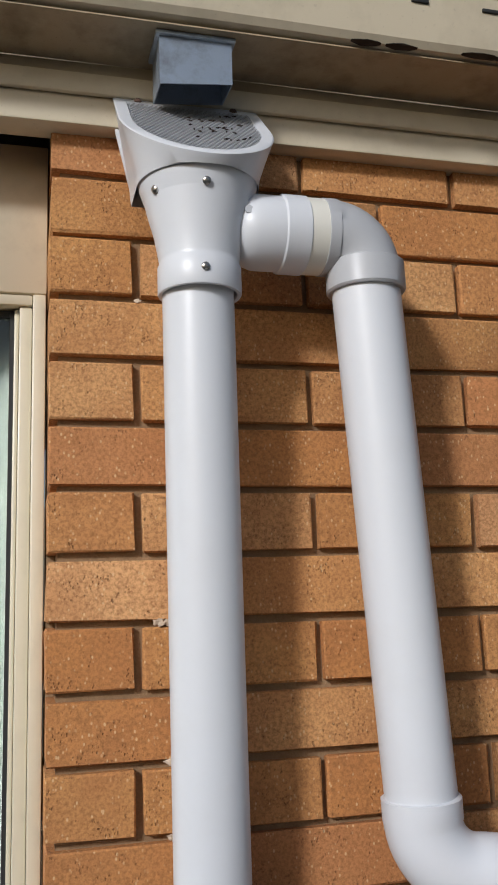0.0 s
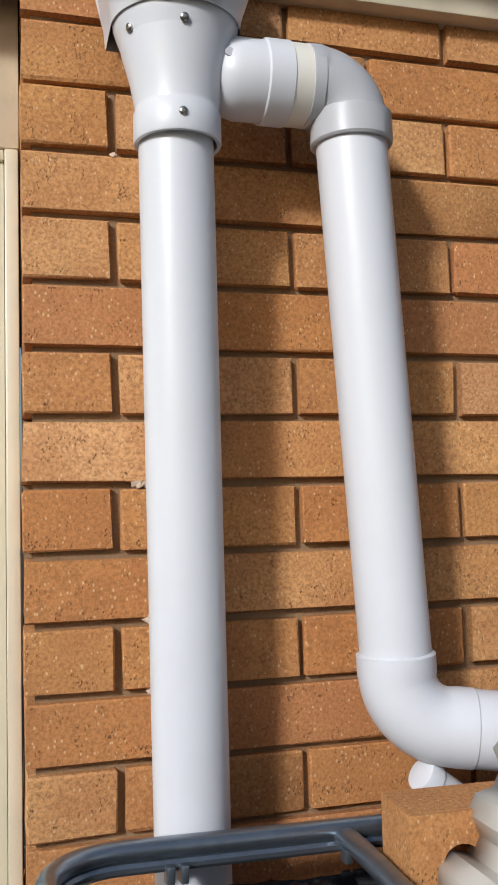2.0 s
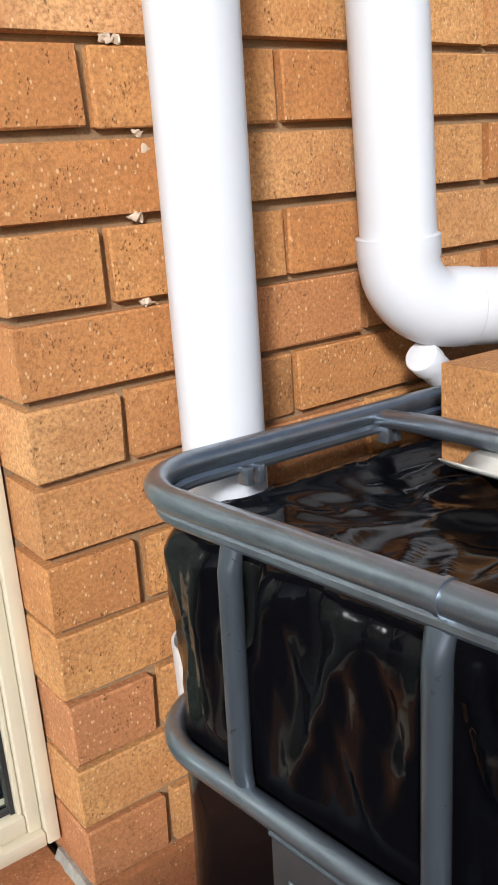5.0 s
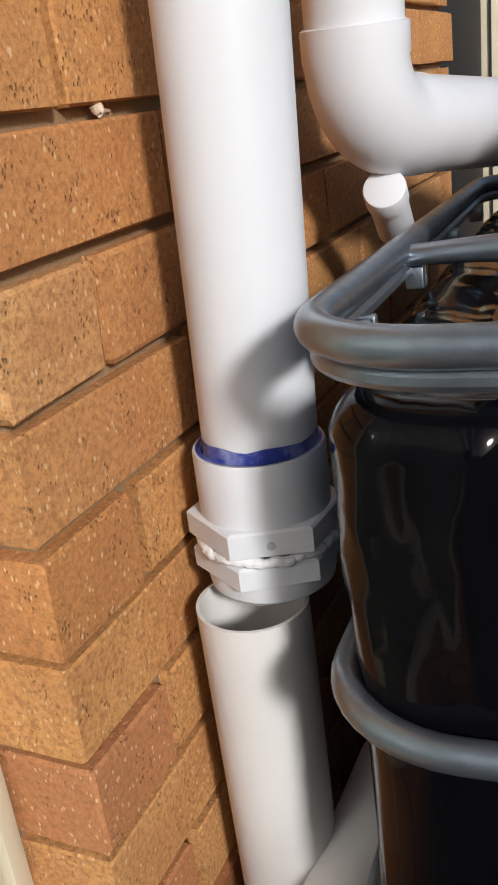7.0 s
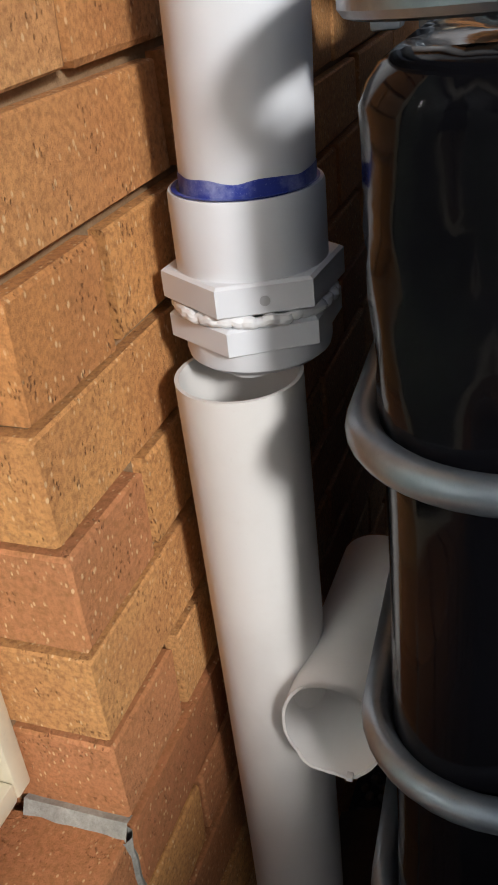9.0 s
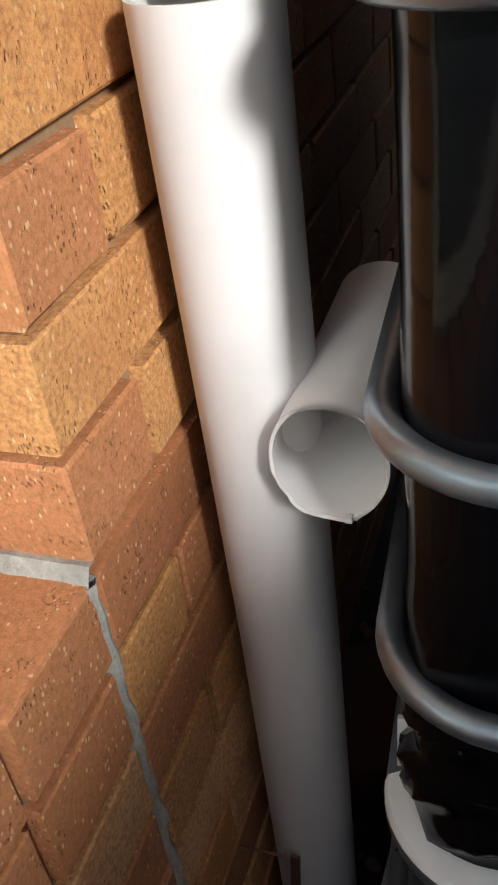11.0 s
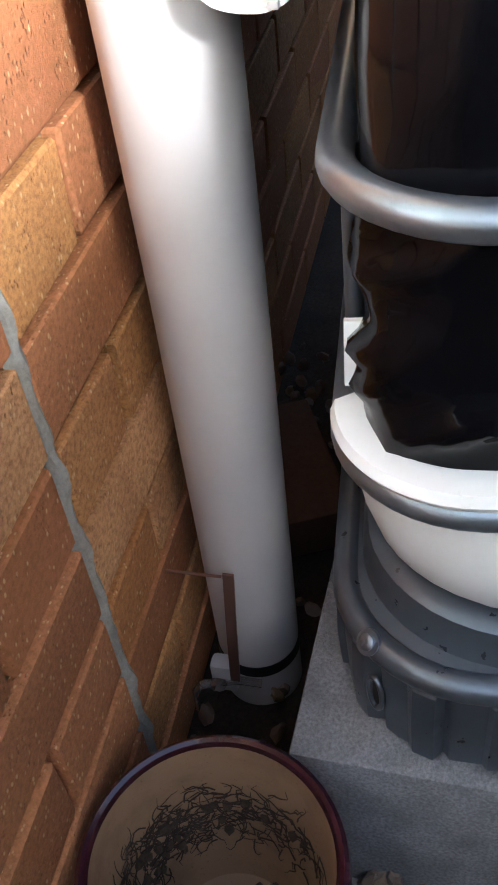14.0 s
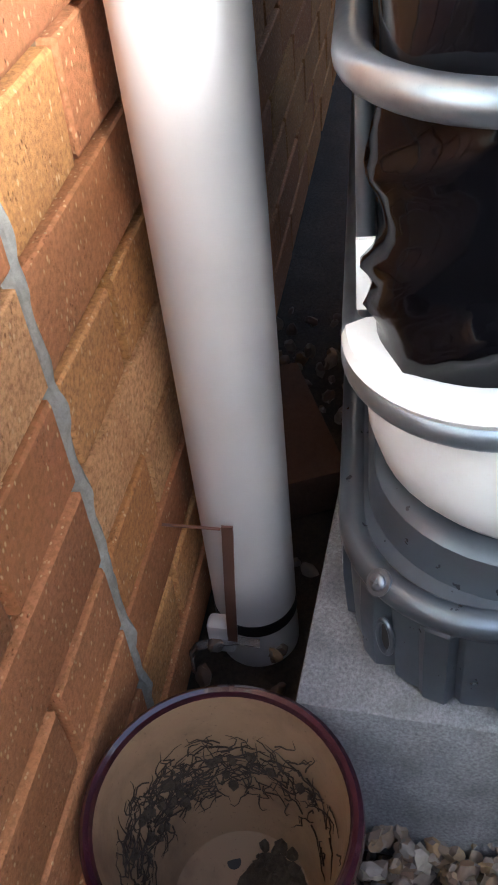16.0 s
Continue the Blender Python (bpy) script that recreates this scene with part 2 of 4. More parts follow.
def hollow(path, r, wall, seg=48):
    """An open pipe with a wall: outside, rims and inside in one skin."""
    pts = [Vector(p) for p in path]
    there = pts + pts[::-1]
    rad = [r] * len(pts) + [r - wall] * len(pts)
    bm = bmesh.new()
    t = (pts[-1] - pts[0]).normalized()
    ref = Vector((0, 0, 1)) if abs(t.z) < 0.9 else Vector((1, 0, 0))
    up = (ref - t * ref.dot(t)).normalized()
    side = t.cross(up)
    loops = [[p + q * (math.cos(k * math.tau / seg) * up + math.sin(k * math.tau / seg) * side) for k in range(seg)] for p, q in zip(there, rad)]
    loft(bm, loops + [loops[0]], True)
    bmesh.ops.remove_doubles(bm, verts=bm.verts, dist=1e-5)
    return bm


def arc(c, r, a0, a1, n, u=(1, 0, 0), v=(0, 0, 1)):
    c, u, v = Vector(c), Vector(u), Vector(v)
    return [c + r * (math.cos(a0 + (a1 - a0) * i / n) * u + math.sin(a0 + (a1 - a0) * i / n) * v) for i in range(n + 1)]


def lathe(profile, centre, seg=48, axis_x=0.0, axis_y=0.0):
    """Rings of (radius, height) about an upright axis."""
    cx, cy, cz = centre
    bm = bmesh.new()
    loft(bm, [[(cx + axis_x * z + r * math.cos(k * math.tau / seg), cy + axis_y * z + r * math.sin(k * math.tau / seg), cz + z) for k in range(seg)] for r, z in profile], True, profile[0][0] > 1e-4 and False, False)
    return bm


def disc_head(at, way, r=0.005, h=0.003):
    """A dome-headed screw with a cross slot."""
    at, way = Vector(at), Vector(way).normalized()
    bm = bmesh.new()
    sweep(bm, [at, at + way * h * 0.5, at + way * h * 0.85, at + way * h], [r, r, r * 0.75, r * 0.3], 14)
    ref = way.orthogonal().normalized()
    for u in (ref, way.cross(ref)):
        sweep(bm, [at + way * h * 0.95 - u * r * 0.5, at + way * h * 0.95 + u * r * 0.5], r * 0.12, 5)
    return bm


# ---- ground ----
g = bmesh.new()
N = 40
gv = {}
for i in range(N + 1):
    for j in range(N + 1):
        x = math.copysign(abs(2 * i / N - 1) ** 3, 2 * i / N - 1) * 60
        y = math.copysign(abs(2 * j / N - 1) ** 3, 2 * j / N - 1) * 60
        gv[i, j] = g.verts.new((x, y, -0.055))
for i in range(N):
    for j in range(N):
        g.faces.new((gv[i, j], gv[i + 1, j], gv[i + 1, j + 1], gv[i, j + 1]))
tagged(part("ground", g, SOIL), "dark soil ground under a layer of pebbles", "ground", kind="structure")

# ---- plain walls that close the place ----
FENCE_Y, FENCE_TOP = -1.45, 1.635
tagged(part("wall_south", boxed((-9, FENCE_Y - 0.08, -0.02), (9, FENCE_Y, FENCE_TOP)), FENCE), "plain dark boundary fence behind the passage", "wall", kind="structure")
tagged(part("wall_west", boxed((-3.1, FENCE_Y, -0.02), (-3.0, 0.5, 1.9)), FENCE), "plain dark side fence closing the passage", "wall", kind="structure")

tagged(part("wall_east", boxed((7.0, FENCE_Y, -0.02), (7.1, 0.5, 1.9)), FENCE), "plain dark fence at the end of the passage", "wall", kind="structure")
far_win = thing("window_2", "dark window with a cream frame further along the wall", "window", kind="structure")
part("jamb", boxed((2.195, 0.062, 0.905), (2.255, 0.13, 2.3), 0.003), FRAME, far_win)
part("jamb", boxed((1.272, 0.094, 0.905), (1.30, 0.13, 2.3), 0.003), FRAME, far_win)
part("gasket", boxed((2.190, 0.078, 0.905), (2.1945, 0.084, 2.3)), GASKET_SHADE_BLACK, far_win)
# opaque black sheet in place of glass, painting the dark opening
part("pane", boxed((1.301, 0.104, 0.905), (2.189, 0.110, 2.3)), GASKET_SHADE_BLACK, far_win)

# ---- brick wall: courses ----
T1, PITCH, BH = 2.36, 0.086, 0.076
MORTAR_Y = 0.013


def top(n):
    return T1 - PITCH * (n - 1)


wall = tagged(part("wall_north", boxed((MORTAR_Y, MORTAR_Y, -0.05), (1.268, 0.19, T1 + 0.1)), MORTAR, smooth=False), "orange clay brick house wall with raked tan mortar joints", "wall", kind="structure")
tagged(part("wall_below_far_window", boxed((1.2685, MORTAR_Y, -0.05), (2.2595, 0.19, 0.895)), MORTAR, smooth=False), "orange brick wall under the far window", "wall", kind="structure")
far_wall = tagged(part("wall_past_window", boxed((2.26, MORTAR_Y, -0.05), (3.8, 0.19, T1 + 0.1)), MORTAR, smooth=False), "orange brick house wall past the far window", "wall", kind="structure")
low_wall = tagged(part("wall_below_window", boxed((-2.4, MORTAR_Y, -0.05), (0.0, 0.19, top(20) - 0.012)), MORTAR, smooth=False), "orange brick wall under the window sill", "wall", kind="structure")

tagged(part("reveal_fill", boxed((0.0015, 0.085, top(20)), (0.0125, 0.188, T1)), MORTAR, smooth=False), "tan mortar behind the window reveal", "mortar", kind="structure")

# ---- gutter, fascia, window head ----
fascia = thing("fascia", "cream painted fascia board with a beaded lower edge", "fascia", kind="structure")
for nm, lo, hi, bv in (("board", (-1.6, -0.030, 2.337), (3.3, 0.02, 2.405), 0.004), ("bead", (-1.6, -0.041, 2.377), (3.3, -0.031, 2.407), 0.004), ("upper_board", (-1.6, -0.022, 2.4085), (3.3, 0.02, 2.60), 0.002)):
    part(nm, boxed(lo, hi, bv), CREAM, fascia)
gutter = thing("gutter", "cream quad gutter with a stained underside and overflow slots", "gutter", kind="structure")
gp = [(-0.026, 2.434), (-0.034, 2.430), (-0.132, 2.430), (-0.146, 2.433), (-0.153, 2.441), (-0.157, 2.455), (-0.170, 2.505), (-0.185, 2.520), (-0.186, 2.530), (-0.175, 2.534), (-0.171, 2.528)]
bm = bmesh.new()
xs = [-1.6 + 4.9 * i / 60 for i in range(61)]
loft(bm, [[(x, y, z + 0.0012 * math.sin(x * 9)) for y, z in gp] for x in xs], close=False)
gt = part("trough", bm, CREAM, gutter, angle=25)
gt.modifiers.new("thick", "SOLIDIFY").thickness = 0.002
# strip carrying the stains and the painted shade below the trough
part("underside", boxed((-1.6, -0.138, 2.4255), (3.3, -0.034, 2.4275)), SOFFIT, gutter, "brown stained gutter underside with shade in its colour")
for i in range(9):
    # solid black piece painting the shade inside each slot
    part("overflow_slot", boxed((0.36 + 0.105 * i, -0.1685, 2.486), (0.385 + 0.105 * i, -0.1625, 2.491), 0.001), GASKET_SHADE_BLACK, gutter)
for i in range(16):
    x0 = -0.25 + 0.09 * i + random.uniform(-0.03, 0.03)
    bb = bmesh.new()
    bmesh.ops.create_icosphere(bb, subdivisions=2, radius=1.0, matrix=Matrix.LocRotScale((x0, -0.148 + random.uniform(-0.003, 0.002), 2.431), None, (random.uniform(0.012, 0.035), 0.007, random.uniform(0.0012, 0.0022))))
    for v in bb.verts:
        v.co += Vector((noise.noise(v.co * 150), noise.noise(v.co * 130 + Vector((3, 1, 2))), noise.noise(v.co * 140 + Vector((7, 5, 1))))) * 0.0018
    if x0 > 0.4:
        part("dirt_patch", bb, ROOT, gutter, "dark mould stain")
    else:
        bb.free()
roof = tagged(part("roof", boxed((-9, -0.16, 2.56), (9, 4, 2.62)), FENCE), "plain roof edge above the gutter", "roof", kind="structure")
tagged(part("window_head_panel", boxed((-2.4, 0.086, 2.137), (-0.001, 0.12, 2.36), 0.002), CREAM), "cream painted panel above the window", "panel", kind="structure")
# unseen room backing, added so that it stays dark behind the curtain
tagged(part("ceiling_behind_panel", boxed((-2.4, 0.12, 2.33), (0.0, 2.0, 2.40)), DARKROOM), "unseen near-black room ceiling behind the window", "ceiling", kind="structure")
tagged(part("wall_room", boxed((-2.6, 0.9, 0.0), (0.0, 1.0, 2.4)), DARKROOM), "unseen near-black room wall behind the window", "wall", kind="structure")

window = thing("window_1", "cream aluminium framed window in a brick reveal", "window", kind="structure")
wz0, wz1 = 0.758, 2.134
for nm, lo, hi in (
    ("jamb", (-0.020, 0.080, wz0), (-0.002, 0.155, wz1)), ("jamb", (-0.038, 0.090, wz0 + 0.02), (-0.0205, 0.150, wz1 - 0.016)),
    ("sash_stile", (-0.045, 0.100, wz0 + 0.045), (-0.0385, 0.145, wz1 - 0.017)), ("head", (-1.3, 0.084, wz1 - 0.0155), (-0.0205, 0.155, wz1 - 0.0005)),
    ("sill_rail", (-1.3, 0.080, wz0), (-0.0205, 0.155, wz0 + 0.0195)), ("sill_rail", (-1.3, 0.094, wz0 + 0.020), (-0.0385, 0.150, wz0 + 0.0445))):
    part(nm, boxed(lo, hi, 0.0025), FRAME, window)
for nm, lo, hi in (("gasket", (-0.051, 0.108, wz0 + 0.045), (-0.0455, 0.128, wz1 - 0.017)), ("gasket", (-1.3, 0.112, wz0 + 0.045), (-0.0515, 0.128, wz0 + 0.051)), ("gasket", (-1.3, 0.112, wz1 - 0.026), (-0.0515, 0.128, wz1 - 0.016))):
    part(nm, boxed(lo, hi), GASKET_SHADE_BLACK, window)
pane = part("pane", boxed((-1.3, 0.118, wz0 + 0.052), (-0.052, 0.122, wz1 - 0.027)), GLASS, window, "grey-green window pane")
pane.visible_shadow = False
bm = bmesh.new()
loft(bm, [[(-1.3 + 1.26 * i / 160, 0.20 + 0.012 * math.sin(i * 0.9) + 0.006 * math.sin(i * 0.37), z) for i in range(161)] for z in (0.75, 1.2, 1.7, 2.2)], close=False)
cur = part("curtain", bm, CURTAIN)
cur.modifiers.new("thick", "SOLIDIFY").thickness = 0.002
tagged(cur, "pale grey folded curtain behind the window glass", "curtain")

# ---- rainhead ----
P1 = lambda z: (0.1855 - 0.0105 * (z - 1.5), -0.083 - 0.029 * (z - 1.5), z)
P2 = lambda z: (0.4285 - 0.070 * (z - 1.7), -0.098 - 0.030 * (z - 1.7), z)
rx, ry = 0.1805, -0.105
rain = thing("rainhead", "white plastic rainhead with a sloping leaf screen", "rainhead")
prof = [(0.0515, 2.078), (0.0525, 2.080), (0.0525, 2.113), (0.0505, 2.117), (0.0505, 2.122), (0.0555, 2.150), (0.063, 2.185), (0.071, 2.206), (0.0755, 2.220), (0.0765, 2.226), (0.0735, 2.226), (0.066, 2.19), (0.047, 2.12), (0.047, 2.078), (0.0515, 2.078)]
part("funnel", lathe([(r, z) for r, z in prof], (rx, ry, 0), 64), PVC, rain)


def dee(w, front, back, z, n=40, slope=0.0):
    """A half-round front with a flat back; slope lifts the back."""
    out = []
    for k in range(n + 1):
        a = math.pi + math.pi * k / n
        out.append((rx + w * math.cos(a), ry + front * math.sin(a)))
    m = 6
    out += [(rx + w, ry + (back - ry) * (k + 1) / m) for k in range(m)]
    out += [(rx + w - 2 * w * (k + 1) / m, back) for k in range(m)]
    out += [(rx - w, back + (ry - back) * (k + 1) / m) for k in range(m - 1)]
    return [(x, y, z + slope * (y - (ry - front))) for x, y in out]


SL = 0.96
bm = bmesh.new()
loft(bm, [dee(0.0775, 0.0775, -0.045, 2.218), dee(0.0795, 0.080, -0.035, 2.216, slope=0.25), dee(0.0985, 0.0860, -0.028, 2.222, slope=SL), dee(0.1005, 0.0880, -0.027, 2.225, slope=SL), dee(0.099, 0.0872, -0.028, 2.2275, slope=SL), dee(0.084, 0.0775, -0.044, 2.236, slope=SL), dee(0.0835, 0.077, -0.045, 2.230, slope=SL), dee(0.080, 0.073, -0.05, 2.220, slope=0.3)])
part("hood", bm, PVC, rain)
bm = bmesh.new()
pb = [(0.072, 2.388), (0.289, 2.388), (0.262, 2.252), (0.104, 2.250)]
loft(bm, [[(x, -0.0262, z) for x, z in pb], [(x, -0.0215, z) for x, z in pb]], True, True, True)
part("back_plate", bm, PVC, rain)
bm = bmesh.new()
zs = lambda y: 2.2335 + SL * (y - (ry - 0.078))
for fam in (1, -1):
    for i in range(-34, 35):
        line = []
        for k in range(61):
            y = ry - 0.078 + (0.137 * k / 60)
            x = rx + i * 0.0062 + fam * (y + 0.1) * 0.75
            inside = abs(x - rx) < 0.083 if y > ry else (x - rx) ** 2 / 0.083 ** 2 + (y - ry) ** 2 / 0.077 ** 2 < 1
            if inside and y < -0.047:
                line.append((x, y, zs(y) + 0.001 * fam))
        if len(line) > 2:
            sweep(bm, [line[0], line[len(line) // 2], line[-1]], 0.0010, 4)
mesh_screen = part("leaf_screen", bm, MESH_WIRE, rain, "fine woven steel mesh screen with leaf scraps")
# added grey sheet below the wires, its tone standing for the shaded inside
bm = bmesh.new()
loft(bm, [dee(0.0835, 0.077, -0.0445, 2.2310, slope=SL)], True, True)
part("basket", bm, PVC_GREY, rain, "added grey sheet standing in for the shaded rainhead inside", smooth=False)
for nm_at, wy in (((0.1775, -0.1745, 2.199), (0, -1, -0.3)), ((0.1775, -0.1575, 2.098), (0, -1, 0)), ((0.121, -0.139, 2.199), (-0.86, -0.5, -0.3))):
    part("screw", disc_head(nm_at, wy, 0.0052, 0.004), STEEL, rain, "steel dome-headed screw")
for xx in (0.112, 0.243):
    part("screw", disc_head((xx, -0.052, zs(-0.052) + 0.006), (0, -0.65, 0.75), 0.0052, 0.004), RUST, rain, "rusty screw")
for i in range(34):
    x, y = rx + 0.02 + random.uniform(-0.03, 0.05), random.uniform(-0.15, -0.052)
    if (x - rx) ** 2 / 0.07 ** 2 + min(0, y - ry) ** 2 / 0.07 ** 2 < 1:
        a = random.uniform(0, 6.28)
        l = random.uniform(0.002, 0.006)
        q = Vector((x, y, zs(y) + 0.0025))
        d = Vector((math.cos(a), math.sin(a) * 0.76, math.sin(a) * 0.65)) * l
        part("leaf_scrap", swept([q - d, q, q + d], [0.0005, 0.0013, 0.0004], 5), ROOT, mesh_screen)

# ---- zinc spout above the rainhead ----
spout = thing("gutter_spout", "rectangular zinc spout dropping from the gutter underside", "spout")
bm = bmesh.new()
lo, hi = [], []
for cx, cy in ((0.131, -0.122), (0.226, -0.122), (0.226, -0.062), (0.131, -0.062)):
    lo.append((cx, cy, 2.352 + 0.10 * (cx - 0.13) + 0.1 * (cy + 0.122)))
    hi.append((cx, cy, 2.4262))
mid = [(a[0], a[1], a[2] + 0.014) for a in lo]
loft(bm, [hi, mid, lo])
sp = part("spout_body", bm, ZINC, spout, smooth=False)
sp.modifiers.new("thick", "SOLIDIFY").thickness = 0.002
part("collar", boxed((0.126, -0.127, 2.4190), (0.231, -0.057, 2.4250), 0.001), ZINC, spout)

# ---- downpipe with its coupling ----
down = thing("downpipe", "white plastic downpipe with a hexagonal threaded coupling", "downpipe")
part("pipe", hollow([P1(2.10), P1(1.8), P1(1.5), P1(1.15)], 0.045, 0.003, 64), PVC, down)
cx, cy, _ = P1(1.1)
ux, uy = -0.92, -0.39
part("socket", lathe([(0.0452, 1.150), (0.0455, 1.1665), (0.0515, 1.1675), (0.0525, 1.1655), (0.0525, 1.112), (0.045, 1.110)], (cx, cy, 0), 64), PVC, down)
bm = bmesh.new()
px_, py_, _ = P1(1.172)
loft(bm, [[(px_ + 0.0456 * math.cos(a), py_ + 0.0456 * math.sin(a), z + dz * (0.75 + 0.35 * noise.noise(Vector((math.cos(a) * 2.5, math.sin(a) * 2.5, 1.3))))) for a in [k * math.tau / 90 for k in range(90)]] for z, dz in ((1.1668, 0.0), (1.172, 0.008))])
loft(bm, [[(cx + r * math.cos(k * math.tau / 90), cy + r * math.sin(k * math.tau / 90), 1.1682) for k in range(90)] for r in (0.0461, 0.0495)])
part("primer_band", bm, PRIMER, down, "smeared blue primer band")
blob = bmesh.new()
bmesh.ops.create_uvsphere(blob, u_segments=12, v_segments=8, radius=0.0042, matrix=Matrix.LocRotScale((cx + ux * 0.0465 + 0.004, cy + uy * 0.0465 + 0.012, 1.1705), None, (1, 1, 1)))
part("primer_drip", blob, PRIMER, down)


def hexnut(z0, z1, r, turn, cham=0.003):
    bm = bmesh.new()
    def ring(rr, z):
        return [(cx + rr * math.cos(turn + k * math.tau / 6), cy + rr * math.sin(turn + k * math.tau / 6), z) for k in range(6)]
    loft(bm, [ring(0.042, z0), ring(r - cham, z0), ring(r, z0 + cham * 0.6), ring(r, z1 - cham * 0.6), ring(r - cham, z1), ring(0.042, z1)])
    return bm


part("hex_flange", hexnut(1.094, 1.116, 0.0640, math.atan2(uy, ux) + math.pi / 6 + 0.05), PVC, down, smooth=False)
part("hex_nut", hexnut(1.066, 1.086, 0.0620, math.atan2(uy, ux) + math.pi / 6 + 0.12), PVC, down, smooth=False)
bm = bmesh.new()
ringp = []
for k in range(220):
    a = k * math.tau / 220
    rr = 0.0545 + 0.002 * noise.noise(Vector((math.cos(a) * 9, math.sin(a) * 9, 2)))
    ringp.append((cx + rr * math.cos(a), cy + rr * math.sin(a), 1.0900 + 0.0022 * noise.noise(Vector((math.cos(a) * 11, math.sin(a) * 11, 5)))))
sweep(bm, ringp, [0.0042 + 0.0016 * noise.noise(Vector((q[0] * 160, q[1] * 160, 9))) for q in ringp], 10, closed=True)
part("sealant_bead", bm, SILICONE, down, "squeezed-out clear sealant")
part("coupling_base", lathe([(0.0, 1.049), (0.030, 1.049), (0.046, 1.0475), (0.0515, 1.052), (0.0525, 1.057), (0.0525, 1.068), (0.045, 1.069)], (cx, cy, 0), 64), PVC, down)
part("spigot", lathe([(0.0, 1.041), (0.016, 1.041), (0.017, 1.043), (0.017, 1.050)], (cx - 0.022, cy, 0), 32), SILICONE, down, "translucent spigot")
gate = bmesh.new()
da = math.atan2(uy, ux) + 0.05
dv = Vector((math.cos(da), math.sin(da), 0))
sweep(gate, [Vector((cx, cy, 1.104)) + dv * 0.0550, Vector((cx, cy, 1.104)) + dv * 0.0558], 0.0035, 16)
part("mould_mark", gate, PVC_GREY, down)

# ---- branch from the rainhead and second pipe ----
branch = thing("overflow_pipe", "white plastic overflow pipe with grey and white elbows", "pipe")
zb = 2.168
part("adaptor", swept([(0.222, -0.105, zb), (0.232, -0.105, zb), (0.240, -0.105, zb), (0.252, -0.105, zb), (0.288, -0.105, zb)], [0.030, 0.040, 0.045, 0.0485, 0.0485], 56), PVC, branch)
part("socket", swept([(0.284, -0.105, zb), (0.286, -0.105, zb), (0.316, -0.105, zb), (0.318, -0.105, zb)], [0.049, 0.0510, 0.0510, 0.049], 56), PVC, branch)
part("cream_ring", swept([(0.317, -0.105, zb), (0.343, -0.105, zb)], [0.0495, 0.0495], 56), PVC_CREAM, branch, "cream plastic ring")
ex, ez = P2(2.11)[0], 2.168
ctr = Vector((ex - 0.046, -0.106, ez - 0.046))
el = [(0.340, -0.105, zb), (0.342, -0.105, zb), (0.358, -0.1055, zb)] + arc(ctr, 0.046, math.pi / 2, 0.0, 14)[1:] + [Vector((ex, -0.107, 2.108))]
part("grey_elbow", swept(el, [0.047, 0.0505, 0.0505] + [0.0485] * (len(el) - 3), 56), PVC_GREY, branch, "grey plastic elbow")
q = Vector(P2(2.10))
part("grey_collar", swept([q + Vector((0, 0, 0.032)), q + Vector((0, 0, 0.030)), q + Vector((0.0005, 0, -0.004)), q + Vector((0.0005, 0, -0.007))], [0.0485, 0.0515, 0.0518, 0.0495], 56), PVC_GREY, branch)
part("pipe", swept([P2(2.115), P2(1.9), P2(1.7), P2(1.445)], 0.0447, 64), PVC, branch)
bx, by, _ = P2(1.45)
HD = Vector((0.947, -0.310, -0.092)).normalized()
turn_r = 0.060
low = [Vector(P2(1.463)), Vector(P2(1.461)), Vector((bx, by, 1.437))]
e0, e1 = Vector((0, 0, -1)), HD
for i in range(1, 15):
    a = math.pi / 2 * i / 14
    low.append(Vector((bx, by, 1.437)) + e0 * turn_r * math.sin(a) + e1 * turn_r * (1 - math.cos(a)))
end = low[-1]
low += [end + HD * 0.012, end + HD * 0.030, end + HD * 0.032]
part("lower_elbow", swept(low, [0.0455, 0.0492, 0.0490] + [0.0478] * (len(low) - 6) + [0.0486, 0.0486, 0.0470], 56), PVC, branch, "glossy white elbow")
part("cross_pipe", swept([end + HD * 0.01, end + HD * 0.3, end + HD * 0.75], 0.0474, 56), PVC, branch)
part("mould_mark", swept([(0.2365, -0.1455, 2.180), (0.2362, -0.1475, 2.1803)], 0.0055, 16), PVC_GREY, branch)

stub = thing("capped_pipe", "short white capped pipe lying on the tank edge", "pipe")
s0, sdir = Vector((0.466, -0.104, 1.318)), Vector((0.80, 0.10, -0.60)).normalized()
part("cap", swept([s0, s0 + sdir * 0.001, s0 + sdir * 0.003, s0 + sdir * 0.022, s0 + sdir * 0.023], [0.018, 0.0205, 0.0215, 0.0215, 0.0195], 36), PVC, stub)
part("pipe", swept([s0 + sdir * 0.02, s0 + sdir * 0.085], 0.0195, 32), PVC, stub)
for i in range(3):
    q = s0 + sdir * (0.030 + 0.006 * i) + Vector((-0.012, -0.012 + 0.006 * i, 0.0125))
    part("mark", swept([q, q + Vector((0.003, -0.004, -0.002))], 0.0009, 6), GASKET_SHADE_BLACK, stub)

# ---- lower pipe against the wall, open stub pipe ----
lowp = thing("standing_pipe", "off-white open-topped pipe standing against the wall", "pipe")
LX, LY = 0.170, -0.0655
part("pipe", hollow([(LX, LY, 0.010), (LX, LY, 0.5), (LX - 0.014, LY, 1.043)], 0.0457, 0.003, 64), PVC_OLD, lowp)
part("rubber_ring", swept([(LX, LY, 0.006), (LX, LY, 0.024)], 0.0466, 48), BLACK_RUBBER, lowp, "dark rubber ring")
bm = bmesh.new()
